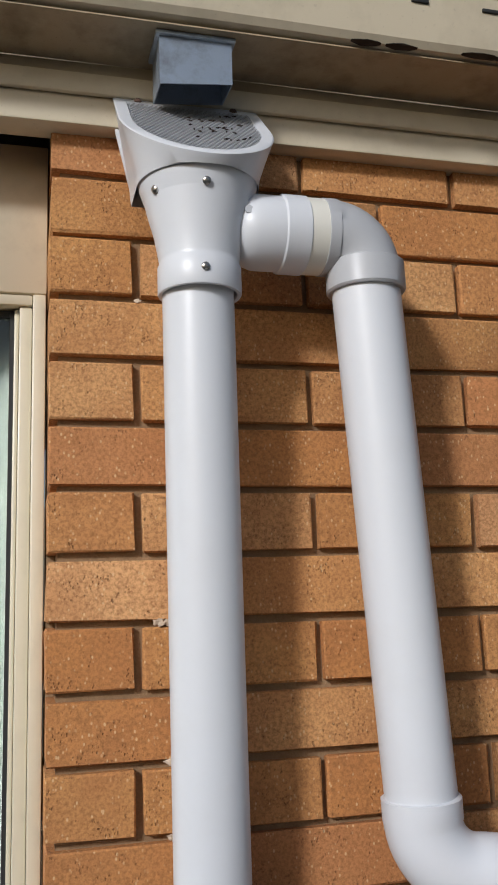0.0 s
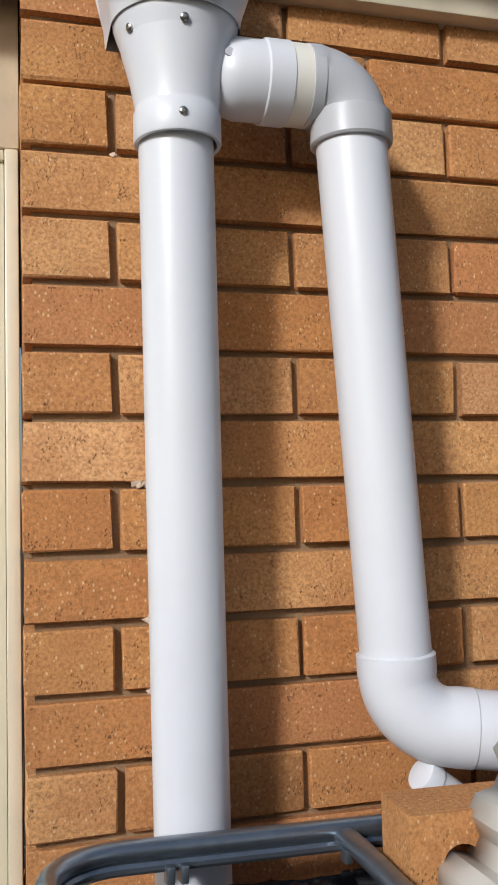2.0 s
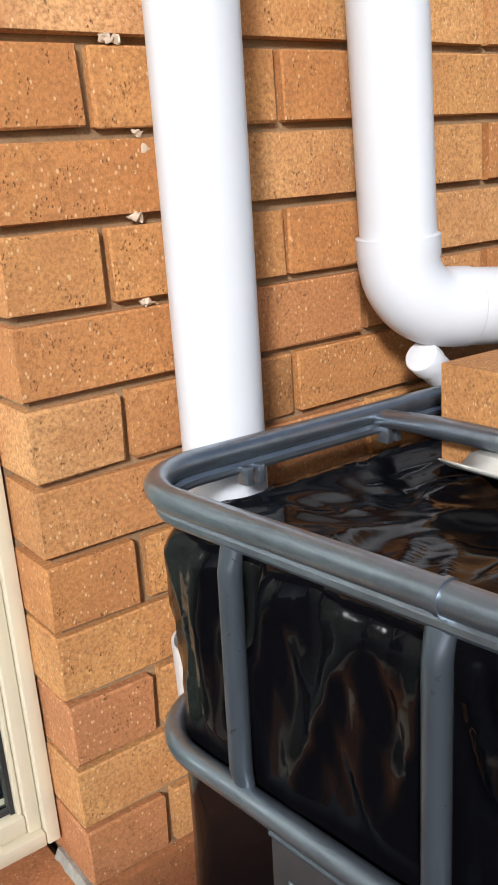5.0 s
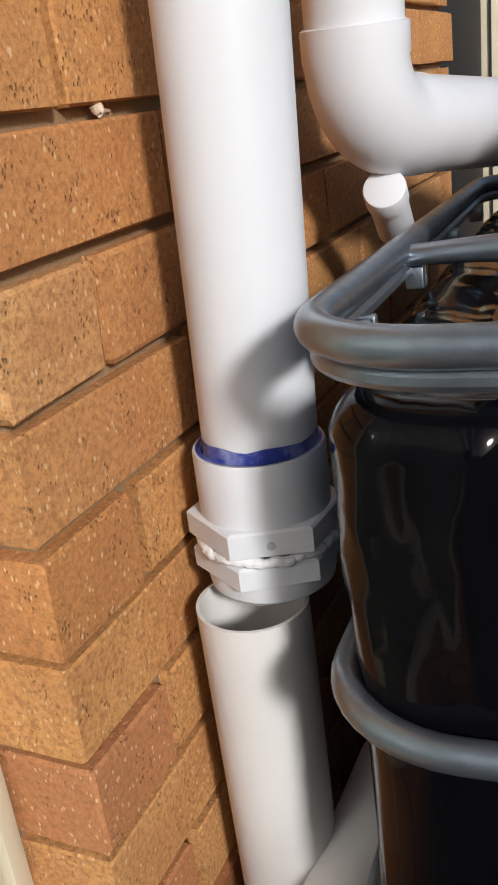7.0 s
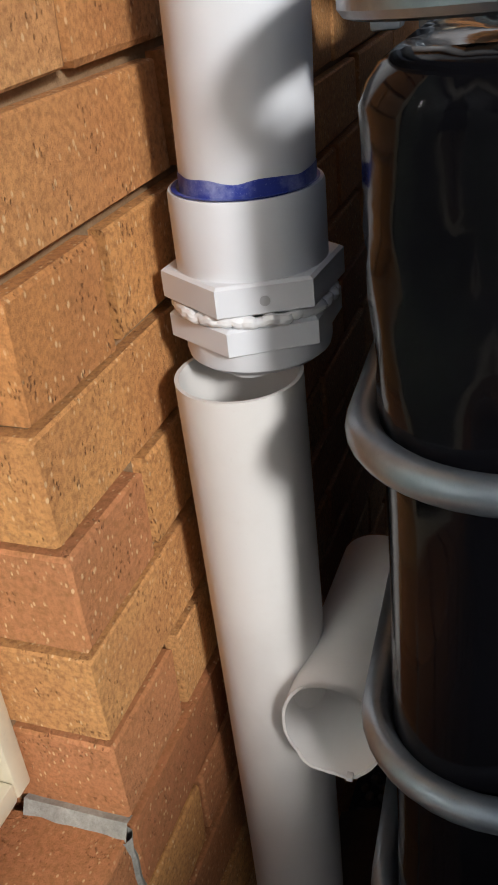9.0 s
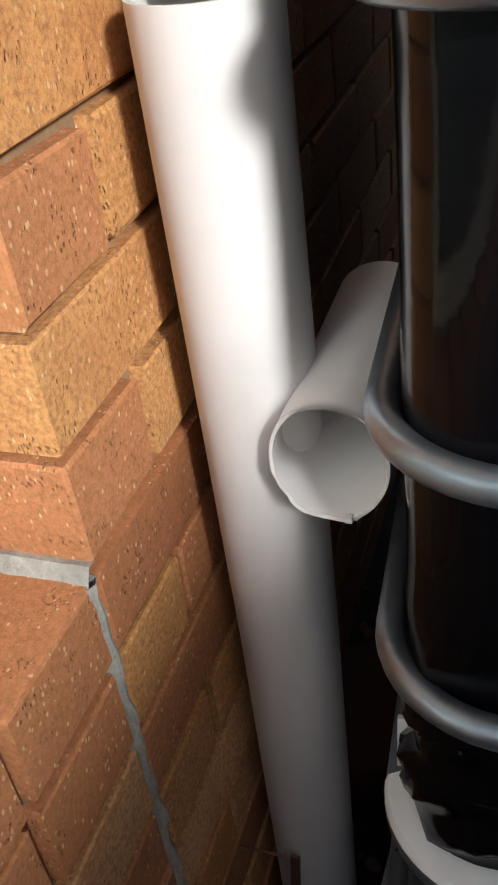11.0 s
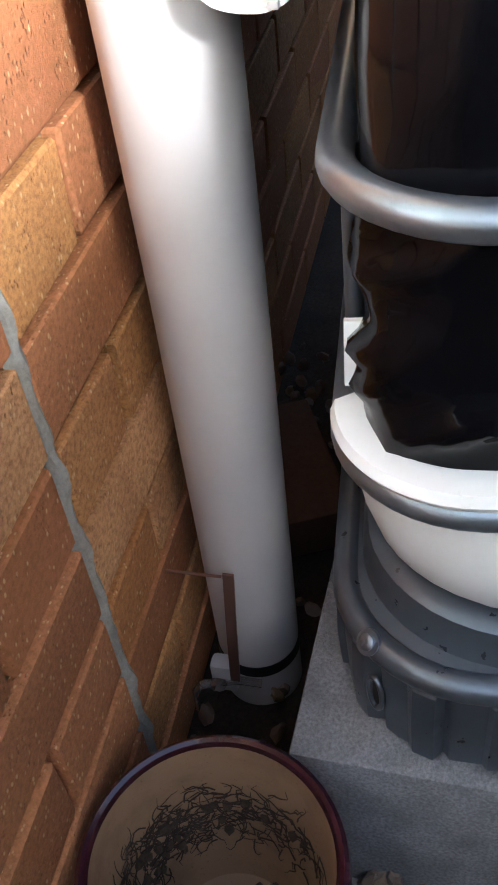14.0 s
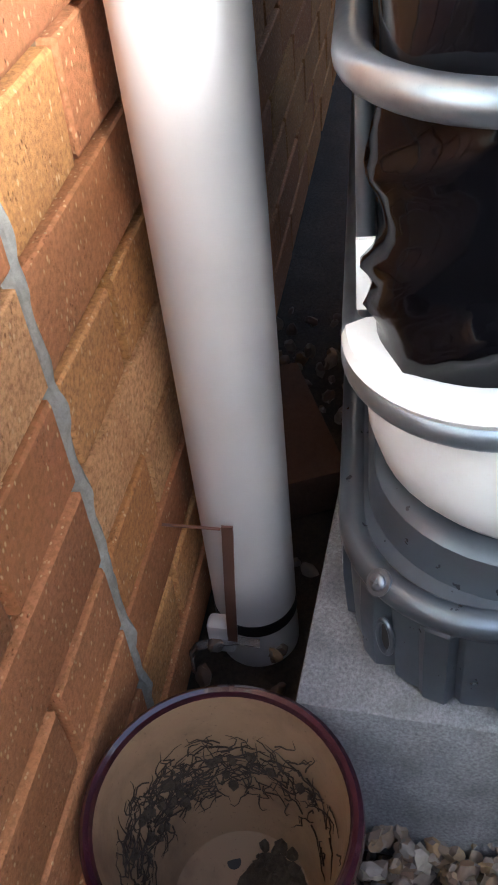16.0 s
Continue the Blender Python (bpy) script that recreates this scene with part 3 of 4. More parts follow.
loft(bm, [[(LX + r * math.cos(a) + (0.012 if math.cos(a) < -0.3 else 0) * k * math.cos(a), LY + r * math.sin(a), z) for a in [i * math.tau / 40 for i in range(40)]] for r, z, k in ((0.0450, 0.006, 0), (0.0455, -0.006, 0), (0.0460, -0.030, 0), (0.0460, -0.056, 0))], True, True, True)
part("shoe", bm, PVC_OLD, lowp, "white plastic shoe")
part("shoe_tab", boxed((LX - 0.058, LY + 0.014, -0.014), (LX - 0.036, LY + 0.044, 0.034), 0.006), PVC_OLD, lowp)

cut = thing("cut_pipe", "white open-ended pipe offcut with a ragged sawn rim", "pipe")
ce = Vector((0.103, -0.133, 0.757))
cdir = Vector((0.168, -0.010, 0.026)).normalized()
bm = hollow([ce, ce + cdir * 0.01, ce + cdir * 0.10, ce + cdir * 0.178], 0.0428, 0.0025, 72)
for v in bm.verts:
    if (v.co - ce).dot(cdir) < 0.004:
        v.co += cdir * (0.34 * (v.co.z - ce.z) + 0.0022 * noise.noise(v.co * 55) + 0.0012 * noise.noise(v.co * 190))
part("pipe", bm, PVC_OLD, cut)
part("burr", boxed(ce + Vector((-0.013, -0.018, -0.0410)), ce + Vector((-0.006, -0.012, -0.0365)), 0.001), PVC_OLD, cut)

# ---- caged liquid tank ----
TILT = Matrix.Translation((-0.0396, -0.1984, 0.1989)) @ Matrix.Rotation(radians(4.0), 4, "Z") @ Matrix.Rotation(radians(2.67), 4, "Y") @ Matrix.Rotation(radians(-1.2), 4, "X")
tank = thing("tank", "caged liquid tank wrapped in wrinkled black film on a steel pallet", "tank", at=TILT)
LXX, LYY, RC = 1.0, 1.16, 0.085
RT = 0.0108


def outline(inset, z, rc=RC, n=10, dens=0.0):
    """A rounded rectangle; corner by the house wall at the origin, running to +x and -y."""
    x0, x1, y0, y1 = inset, LXX - inset, -LYY + inset, -inset
    r = max(rc - inset * 0.6, 0.02)
    pts = []
    for (cx_, cy_, a0) in ((x0 + r, y1 - r, 0.5 * math.pi), (x0 + r, y0 + r, math.pi), (x1 - r, y0 + r, 1.5 * math.pi), (x1 - r, y1 - r, 0.0)):
        for k in range(n + 1):
            a = a0 + 0.5 * math.pi * k / n
            pts.append(Vector((cx_ + r * math.cos(a), cy_ + r * math.sin(a), z)))
    if dens:
        out = []
        for i, p in enumerate(pts):
            q = pts[(i + 1) % len(pts)]
            m = int((LYY if (i // (n + 1)) % 2 == 0 else LXX) / dens) if (i + 1) % (n + 1) == 0 else max(1, int(RC * 1.57 / n / dens))
            out += [p.lerp(q, k / m) for k in range(m)]
        return out
    return pts


for zl in (1.099, 0.864, 0.640, 0.457, 0.269):
    rail = part("rail", swept(outline(0, zl), RT if zl < 1 else 0.0113, 16, closed=True), GALV, tank, "grey galvanised tube ring")
    if zl > 1:
        part("lower_lip", swept(outline(0.003, zl - 0.0165), 0.0072, 10, closed=True), GALV, rail)
        part("weld_seam", swept([(0, -0.345, zl), (0, -0.349, zl)], 0.0128, 16), GALV, rail)


def upright(x, y, z0, z1, nx, ny):
    """A tube pinched flat where it is welded to the rings."""
    n = 26
    path, rad, sq = [], [], []
    for i in range(n + 1):
        z = z0 + (z1 - z0) * i / n
        e = min(i, n - i)
        f = min(1.0, e / 3.0)
        path.append((x + nx * 0.004 * (1 - f), y + ny * 0.004 * (1 - f), z))
        rad.append(0.0098 + 0.002 * (1 - f))
        sq.append(0.45 + 0.55 * f if nx else 1.0)
    return swept(path, rad, 14, squash=sq)


ys_up = [-0.148, -0.341, -0.575, -0.805, -1.035]
for y in ys_up:
    for a, b in ((0.269, 0.457), (0.457, 0.640), (0.640, 0.864), (0.864, 1.082)):
        if y > -0.2 and b < 1:
            continue
        part("upright", upright(0.000, y, a, b, 1, 0), GALV_DARK, tank)
for x in (0.142, 0.345, 0.57, 0.80):
    part("weld_clip", boxed((x - 0.012, -0.020, 1.066), (x - 0.003, -0.004, 1.085), 0.002), GALV, tank)
    part("weld_clip", boxed((x + 0.003, -0.020, 1.066), (x + 0.012, -0.004, 1.085), 0.002), GALV, tank)
part("cross_tube", swept([(0.338, -0.006, 1.094), (0.333, -0.05, 1.096), (0.328, -0.09, 1.097), (0.304, -0.30, 1.098), (0.302, -LYY, 1.096)], [0.0150, 0.0135, 0.0118, 0.0118, 0.0118], 16, squash=[0.6, 0.75, 1, 1, 1]), GALV, tank)
part("name_plate", boxed((-0.004, -0.62, 0.625), (0.002, -0.185, 0.860), 0.002), PLATE, tank, "dark grey metal plate below the second ring")
part("plate_edge", swept([(-0.006, -0.188, 0.854), (-0.006, -0.62, 0.854)], 0.003, 8), GALV, tank)
part("plate_crease", swept([(-0.0045, -0.205, 0.817), (-0.0045, -0.62, 0.817)], 0.0015, 8), GALV, tank)

# black film body
IN = 0.0125
bm = bmesh.new()
ring0 = outline(IN, 0, rc=0.068, dens=0.0085)
cent = Vector((LXX / 2, -LYY / 2, 0))
nrm = []
for i, p in enumerate(ring0):
    t = (ring0[(i + 1) % len(ring0)] - ring0[i - 1]).normalized()
    nrm.append(Vector((t.y, -t.x, 0)))


def crease(v, sharp):
    """Long crests with sharp tops and broad hollows between them."""
    return max(0.0, 1.0 - abs(noise.noise(v)) * sharp) ** 1.6


def fold(p, z):
    """How far the film stands in or out: slack folds below the top hem and above the pallet."""
    k = Vector((p.x * 3.2, p.y * 3.2, z * 2.0))
    d = 0.0022 * noise.noise(k)
    hem = max(0.0, 1 - (1.06 - z) / 0.22)
    foot = max(0.0, 1 - (z - 0.28) / 0.24) * min(1.0, max(0.0, z - 0.272) / 0.07)
    run = p.x + p.y
    d += hem * 0.020 * (crease(Vector((run * 13 + z * 3, 2.0, z * 3.0)), 2.6) - 0.45)
    d += hem * 0.009 * (crease(Vector((run * 31 - z * 12, 7.0, z * 7.0)), 2.2) - 0.4)
    d += foot * 0.019 * (crease(Vector((run * 4.5, 4.0, z * 17 + run * 7)), 3.0) - 0.25)
    d += foot * 0.005 * (crease(Vector((run * 12, 9.0, z * 34 - run * 9)), 2.2) - 0.25)
    d += 0.0022 * (crease(Vector((run * 6 + z * 5, 5.0, z * 6)), 2.5) - 0.4) * (1 - hem)
    return min(d, 0.0065 + 0.006 * foot)


rows = []
NZ = 92
for k in range(NZ + 1):
    z = 0.268 + (1.040 - 0.268) * k / NZ
    rows.append([p + n * (fold(p, z)) + Vector((0, 0, z)) for p, n in zip(ring0, nrm)])


def lid(p, z):
    u, v = p.x + 0.55 * p.y, p.y - 0.35 * p.x
    w = 0.05 * noise.noise(Vector((p.x * 5, p.y * 5, 1)))
    d = 0.014 * (crease(Vector((u * 2.4 + w * 6, v * 5.5 + w * 14, 3.1)), 2.2) - 0.4)
    d += 0.0075 * (crease(Vector((u * 9 + 4, v * 15 + w * 30, 8.1)), 2.2) - 0.4)
    d += 0.0014 * (crease(Vector((u * 26, v * 17 + w * 40, 5.1)), 2.0) - 0.4)
    return z + d - 0.013


for ins, dz in ((0.003, 0.010), (0.009, 0.018), (0.018, 0.024)):
    rows.append([p - n * ins + n * fold(p, 1.040) * 0.7 + Vector((0, 0, 1.040 + dz)) for p, n in zip(ring0, nrm)])
for k in range(1, 70):
    f = (k / 69) ** 1.0
    rows.append([Vector((q.x, q.y, lid(q, 1.064 + 0.004 * min(1, f * 3)) * min(1, f * 9) + 1.064 * (1 - min(1, f * 9)))) for q in [(p - n * 0.018).lerp(cent, f * 0.97) for p, n in zip(ring0, nrm)]])
loft(bm, rows, True, False, True)
part("black_film_wrap", bm, BLACK_FILM, tank, "glossy wrinkled black plastic film", angle=60)

# white inner bottle showing under the film
bm = bmesh.new()
prof = [(0.020, 0.270), (-0.006, 0.276), (-0.010, 0.283), (-0.007, 0.290), (0.006, 0.292), (0.026, 0.288), (0.05, 0.285)]
rim = [outline(i, z, n=14) for i, z in prof]
keep = [k for k in range(len(rim[0])) if not 30 <= k <= 58]
loft(bm, [[lp[k] for k in keep] for lp in rim], close=False)
part("white_rim", bm, HDPE, tank, "thick white plastic rim")
bm = bmesh.new()
prof = [(0.010, 0.275), (0.005, 0.245), (0.004, 0.218), (0.006, 0.190), (0.014, 0.162), (0.028, 0.142), (0.052, 0.127), (0.10, 0.120)]
loft(bm, [outline(i, z, rc=0.12, dens=0.02) for i, z in prof])
part("white_bottle", bm, HDPE, tank, "white plastic tank bottom")
bm = bmesh.new()
loft(bm, [[(0.098 - w, -0.012, z), (0.098 + w, -0.012, z), (0.098 + w, 0.000, z), (0.098 - w, 0.000, z)] for w, z in ((0.014, 0.300), (0.015, 0.304), (0.008, 0.326), (0.002, 0.342))], True, True, True)
part("white_tab", bm, HDPE, tank, "torn white plastic tab")
part("upright", swept([(0.112, -0.006, 0.275), (0.112, -0.006, 0.36), (0.112, -0.006, 0.452)], [0.006, 0.006, 0.006], 12), GALV_DARK, tank)
bm = bmesh.new()
prof = [(0.10, 0.134), (0.030, 0.142), (0.018, 0.1415), (0.011, 0.136), (0.008, 0.121), (0.006, 0.106), (-0.004, 0.104)]
loft(bm, [outline(i, z, rc=0.12, dens=0.02) for i, z in prof])
part("steel_tray", bm, GALV_DARK, tank, "blue-grey pressed steel tray")
part("base_ring", swept(outline(-0.006, 0.098, rc=0.1), 0.0115, 12, closed=True), GALV_DARK, tank)
bm = bmesh.new()
lp = outline(-0.008, 0, rc=0.1, dens=0.004)
nn = []
for i, p in enumerate(lp):
    t = (lp[(i + 1) % len(lp)] - lp[i - 1]).normalized()
    nn.append(Vector((t.y, -t.x, 0)))
run = 0.0
marks = []
for i, p in enumerate(lp):
    run += (p - lp[i - 1]).length
    marks.append(run)
rows = []
for z, amp, out in ((0.093, 0.0, 0.002), (0.086, 0.6, 0.004), (0.05, 1, 0.003), (0.012, 1, 0.001), (0.0, 1, 0.0)):
    rows.append([p + n * (out + 0.005 * amp * (1 if (s % 0.058) < 0.020 else 0) - 0.006 * amp * (1 if 0.022 < (s % 0.058) < 0.028 else 0)) + Vector((0, 0, z)) for p, n, s in zip(lp, nn, marks)])
loft(bm, rows)
part("pallet_skirt", bm, GALV_DARK, tank, "ribbed galvanised pallet skirt", angle=25)
kc = Vector((0.0296, -0.0194, 0))
kn = Vector((-0.656, 0.755, 0)).normalized()
bolt = part("bolt", disc_head(kc + kn * 0.0082 + Vector((0, 0, 0.1065)), kn + Vector((0, 0, 0.8)), 0.0066, 0.0045), GALV, tank, "bright button-head bolt")
part("washer", swept([kc + kn * 0.0055 + Vector((0, 0, 0.1040)), kc + kn * 0.0085 + Vector((0, 0, 0.1066))], 0.0102, 20), GALV, tank)
slotp = []
sd = Vector((-kn.y, kn.x, 0))
so = kc + kn * 0.0065 + Vector((0, 0, 0.046))
for k in range(24):
    a = k * math.tau / 24
    slotp.append(so - sd * (-0.006) + sd * 0.008 * math.cos(a) + Vector((0, 0, 0.019 * math.sin(a))))
part("slot_rim", swept(slotp, 0.0025, 8, closed=True), GALV_DARK, tank)
bm = bmesh.new()
bm.faces.new([bm.verts.new(p - kn * 0.001) for p in slotp])
# flat black face paints the darkness inside the slot
part("slot", bm, GASKET_SHADE_BLACK, tank, "dark slot in the pallet leg", smooth=False)

# ---- concrete block under the tank ----
slab = thing("concrete_plinth", "grey concrete block plinth under the tank", "block", at=Matrix.Translation((-0.051, -0.147, 0.193)) @ Matrix.Rotation(radians(3.15), 4, "Y") @ Matrix.Rotation(radians(-2.5), 4, "Z"))
bm = boxed((0, -1.25, -0.24), (1.1, 0, 0), 0.004, 2)
part("block", bm, CONCRETE, slab)

# ---- cored brick on the tank top ----
prop = thing("cored_brick", "orange cored brick standing on edge on the tank", "brick", at=pose(0.361, -0.229, 1.240, 0, 0, -3))
bm = bmesh.new()
L, W, Hh = 0.23, 0.076, 0.104
cols = [0.055, 0.115, 0.175]


def face_with_holes(y):
    """The broad face, with three round cores."""
    verts = []
    segs = 20
    cells = [0.0, 0.085, 0.145, L]
    for ci, hx in enumerate(cols):
        x0, x1 = cells[ci], cells[ci + 1]
        hz, r = Hh * 0.5, 0.021
        ringv, edgev = [], []
        angles = [k * math.tau / segs + 0.01 for k in range(segs)] + [math.atan2(zz - hz, xx - hx) % math.tau for xx in (x0, x1) for zz in (0.0, Hh)]
        for a in sorted(angles):
            c_, s_ = math.cos(a), math.sin(a)
            ringv.append((hx + r * c_, y, hz + r * s_))
            m = 1e9
            if c_ > 1e-6: m = min(m, (x1 - hx) / c_)
            if c_ < -1e-6: m = min(m, (x0 - hx) / c_)
            if s_ > 1e-6: m = min(m, (Hh - hz) / s_)
            if s_ < -1e-6: m = min(m, (0 - hz) / s_)
            edgev.append((hx + m * c_, y, hz + m * s_))
        verts.append((ringv, edgev, (x0, x1)))
    return verts


fa, fb = face_with_holes(-W), face_with_holes(0.0)
for (ra, ea, _), (rb, eb, _) in zip(fa, fb):
    loft(bm, [ea, ra, rb, eb])
for x0, x1, z0, z1, same in ((0, 0, 0, Hh, "x"), (L, L, 0, Hh, "x"), (0, L, 0, 0, "z"), (0, L, Hh, Hh, "z")):
    if same == "x":
        bm.faces.new([bm.verts.new(p) for p in ((x0, -W, z0), (x0, 0, z0), (x0, 0, z1), (x0, -W, z1))])
    else:
        bm.faces.new([bm.verts.new(p) for p in ((x0, -W, z0), (x1, -W, z0), (x1, 0, z0), (x0, 0, z0))])
bmesh.ops.remove_doubles(bm, verts=bm.verts, dist=0.0005)
pb_ = part("body", bm, BRICK, prop, smooth=False)

# ---- ribbed steel offcuts on the tank ----
def ribbed(name, label, line, ribs, height, y0, y1, skew=0.0):
    """Trapezoid ribs along y, laid over a line of (x, z) places."""
    pts = [Vector((a, b)) for a, b in line]
    lens = [0.0]
    for a, b in zip(pts, pts[1:]):
        lens.append(lens[-1] + (b - a).length)

    def at(s):
        s = min(max(s, 0), lens[-1])
        for i in range(len(pts) - 1):
            if s <= lens[i + 1] + 1e-9:
                f = (s - lens[i]) / (lens[i + 1] - lens[i])
                d = (pts[i + 1] - pts[i]).normalized()
                return pts[i].lerp(pts[i + 1], f), Vector((-d.y, d.x))
    prof = []
    for s, h in ribs:
        p, nv = at(s)
        prof.append(p + nv * h * height)
    e = thing(name, label, "sheet", "ribbed steel sheets on the tank")
    bm = bmesh.new()
    ysn = [y0 + (y1 - y0) * k / 12 for k in range(13)]
    loft(bm, [[(p.x + skew * (y0 - y), y, p.y) for p in prof] for y in ysn], close=False)
    ob = part("sheet", bm, CREAM_SHEET, e, angle=20)
    ob.modifiers.new("thick", "SOLIDIFY").thickness = 0.0016
    return e


def rib_run(pitch, n, flat=0.30, rise=0.2, crest=0.3, start=0.0, lip=True):
    out = [(start, 0.0)]
    s = start
    for _ in range(n):
        out += [(s + pitch * flat, 0.0), (s + pitch * (flat + rise), 1.0), (s + pitch * (flat + rise + crest), 1.0), (s + pitch, 0.0)]
        s += pitch
    return out


ribbed("ribbed_sheet", "cream ribbed steel roofing sheet leaning over the tank top", [(0.366, 1.262), (0.418, 1.296), (0.468, 1.392), (0.496, 1.418), (0.57, 1.436), (0.75, 1.455)], rib_run(0.068, 6), 0.016, -0.300, -1.00, 0.02)
ribbed("ribbed_sheet", "cream ribbed steel roofing offcut lying on the black film", [(0.275, 1.279), (0.300, 1.262), (0.40, 1.256)], [(0.0, 0.0), (0.020, 0.0), (0.035, 0.2), (0.052, 1.0), (0.085, 1.0), (0.10, 0.0), (0.12, 0.0)], 0.012, -0.300, -0.690, 0.0)
ribbed("ribbed_sheet", "cream ribbed steel roofing second offcut lying on the black film", [(0.268, 1.276), (0.294, 1.259), (0.40, 1.253)], [(0.0, 0.0), (0.020, 0.0), (0.035, 0.2), (0.052, 1.0), (0.085, 1.0), (0.10, 0.0), (0.12, 0.0)], 0.012, -0.700, -1.02, 0.0)

# ---- flower pot ----
pot = thing("flower_pot", "empty maroon glazed flower pot with dry roots inside", "pot", at=pose(-0.150, -0.108, 0.0))
HP = 0.212
part("shell", lathe([(0.0, -0.054), (0.056, -0.054), (0.062, -0.050), (0.070, 0.05), (0.084, 0.13), (0.092, 0.178), (0.0965, 0.184), (0.1005, 0.190), (0.102, 0.200), (0.1005, 0.209), (0.097, HP), (0.0935, 0.2105), (0.0915, 0.206)], (0, 0, 0), 72), MAROON, pot)
part("inside", lathe([(0.0913, 0.2062), (0.0895, 0.200), (0.0875, 0.18), (0.079, 0.12), (0.066, 0.045), (0.058, 0.032), (0.0, 0.030)], (0, 0, 0), 72), POT_INSIDE, pot, "cream unglazed inside, stained and darkened for shade")
for hx, hy in ((0.030, 0.012), (-0.016, 0.028), (0.002, -0.034)):
    bm = bmesh.new()
    bmesh.ops.create_circle(bm, cap_ends=True, segments=18, radius=0.0062, matrix=Matrix.Translation((hx, hy, 0.0312)))
    # black disc on the floor paints the shade of a hole
    part("drain_hole", bm, GASKET_SHADE_BLACK, pot)
bm = bmesh.new()
for i in range(330):
    a = random.gauss(0.8, 0.95)
    h = random.uniform(0.085, 0.150)
    line = []
    head = random.uniform(0, math.tau)
    for k in range(6):
        a += 0.085 * math.cos(head) * (1 if i % 3 else 0.5)
        h = min(max(h + 0.0055 * math.sin(head), 0.06), 0.178)
        head += random.gauss(0, 0.7)
        rr = 0.066 + (h - 0.045) * 0.1733 - 0.0012 - random.uniform(0, 0.0025)
        line.append((rr * math.cos(a), rr * math.sin(a), h))
    sweep(bm, line, [0.0007, 0.0007, 0.0006, 0.0005, 0.0004, 0.0002], 4)
roots = tagged(part("dry_roots", bm, ROOT, pot, "tangle of dark dry roots"), kind="stuff")
bm = bmesh.new()
for i in range(46):
    a, h = random.gauss(0.9, 0.9), random.uniform(0.08, 0.14)
    rr = 0.0655 + (h - 0.045) * 0.165
    bmesh.ops.create_icosphere(bm, subdivisions=1, radius=random.uniform(0.002, 0.006), matrix=Matrix.Translation((rr * math.cos(a), rr * math.sin(a), h)))
for i in range(60):
    a, rr = random.uniform(-2.6, -0.2), random.uniform(0.02, 0.058)
    bmesh.ops.create_icosphere(bm, subdivisions=1, radius=random.uniform(0.002, 0.007), matrix=Matrix.Translation((rr * math.cos(a), rr * math.sin(a), 0.033)))
for v in bm.verts:
    v.co += Vector((noise.noise(v.co * 300), noise.noise(v.co * 320 + Vector((5, 0, 0))), noise.noise(v.co * 310 + Vector((0, 8, 0))))) * 0.0025
tagged(part("soil_crumbs", bm, SOIL, pot), kind="stuff")

bm = bmesh.new()
bmesh.ops.create_icosphere(bm, subdivisions=4, radius=1.0, matrix=Matrix.LocRotScale((-0.008, -0.026, 0.0315), None, (0.050, 0.034, 0.005)))
for v in bm.verts:
    v.co += Vector((noise.noise(v.co * 90), noise.noise(v.co * 95 + Vector((4, 0, 0))), 0.25 * noise.noise(v.co * 160))) * 0.006
part("soil_residue", bm, SOIL, pot, "dark soil left in the pot")

# ---- bronze strap bracket by the pipe foot ----
br = thing("strap_bracket", "thin bronze strap bracket with clear plastic ends", "bracket")
bm = bmesh.new()
loft(bm, [[(0.1120, y - 0.0055, z), (0.1145, y - 0.0055, z), (0.1145, y + 0.0055, z), (0.1120, y + 0.0055, z)] for y, z in ((-0.050, 0.012), (-0.056, 0.11), (-0.0622, 0.196), (-0.0625, 0.2035))], True, True, True)
part("strap", bm, BRONZE, br, smooth=False)
part("arm", boxed((0.109, -0.0568, 0.2018), (0.112, -0.0005, 0.2035), 0.0005), BRONZE, br)
part("clear_end", swept([(0.118, -0.078, 0.004), (0.115, -0.055, 0.010), (0.108, -0.030, 0.013), (0.101, -0.012, 0.012), (0.097, -0.006, 0.002), (0.095, -0.006, -0.035)], 0.0055, 12, squash=[0.35] * 6), CLEAR, br, "clear plastic tail")

# ---- loose brick in the gap, the gap's dimness put into its colour ----
lb = thing("loose_brick", "brick in a shade-darkened tone lying on the ground behind the tank", "brick", at=pose(0.36, -0.115, -0.054, 0, 0, 24))
part("body", boxed((0, -0.04, 0), (0.23, 0.07, 0.07), 0.004), SHADED_BRICK, lb)

# ---- pale foam bits stuck to the joints ----
for i, (x, z, s) in enumerate(((0.118, 2.105, 0.006), (0.140, 1.680, 0.009), (0.152, 1.678, 0.007), (0.166, 1.590, 0.007), (0.172, 1.576, 0.008), (0.155, 1.508, 0.009), (0.160, 1.418, 0.008), (0.152, 1.420, 0.006))):
    bm = bmesh.new()
    bmesh.ops.create_icosphere(bm, subdivisions=3, radius=s * 0.6, matrix=Matrix.LocRotScale((x, 0.001, z), None, (1.3, 0.5, 0.8)))
    for v in bm.verts:
        v.co += Vector((noise.noise(v.co * 220), 0.4 * noise.noise(v.co * 240 + Vector((3, 0, 0))), noise.noise(v.co * 230 + Vector((0, 4, 0))))) * s * 0.8
    tagged(part("foam_bit", bm, COBWEB), "pale fluffy scrap stuck in a brick joint", "scrap", "foam scraps on the wall")

# ---- grey mortar joint at the window corner ----
bm = bmesh.new()
nzz = 150
rows = []
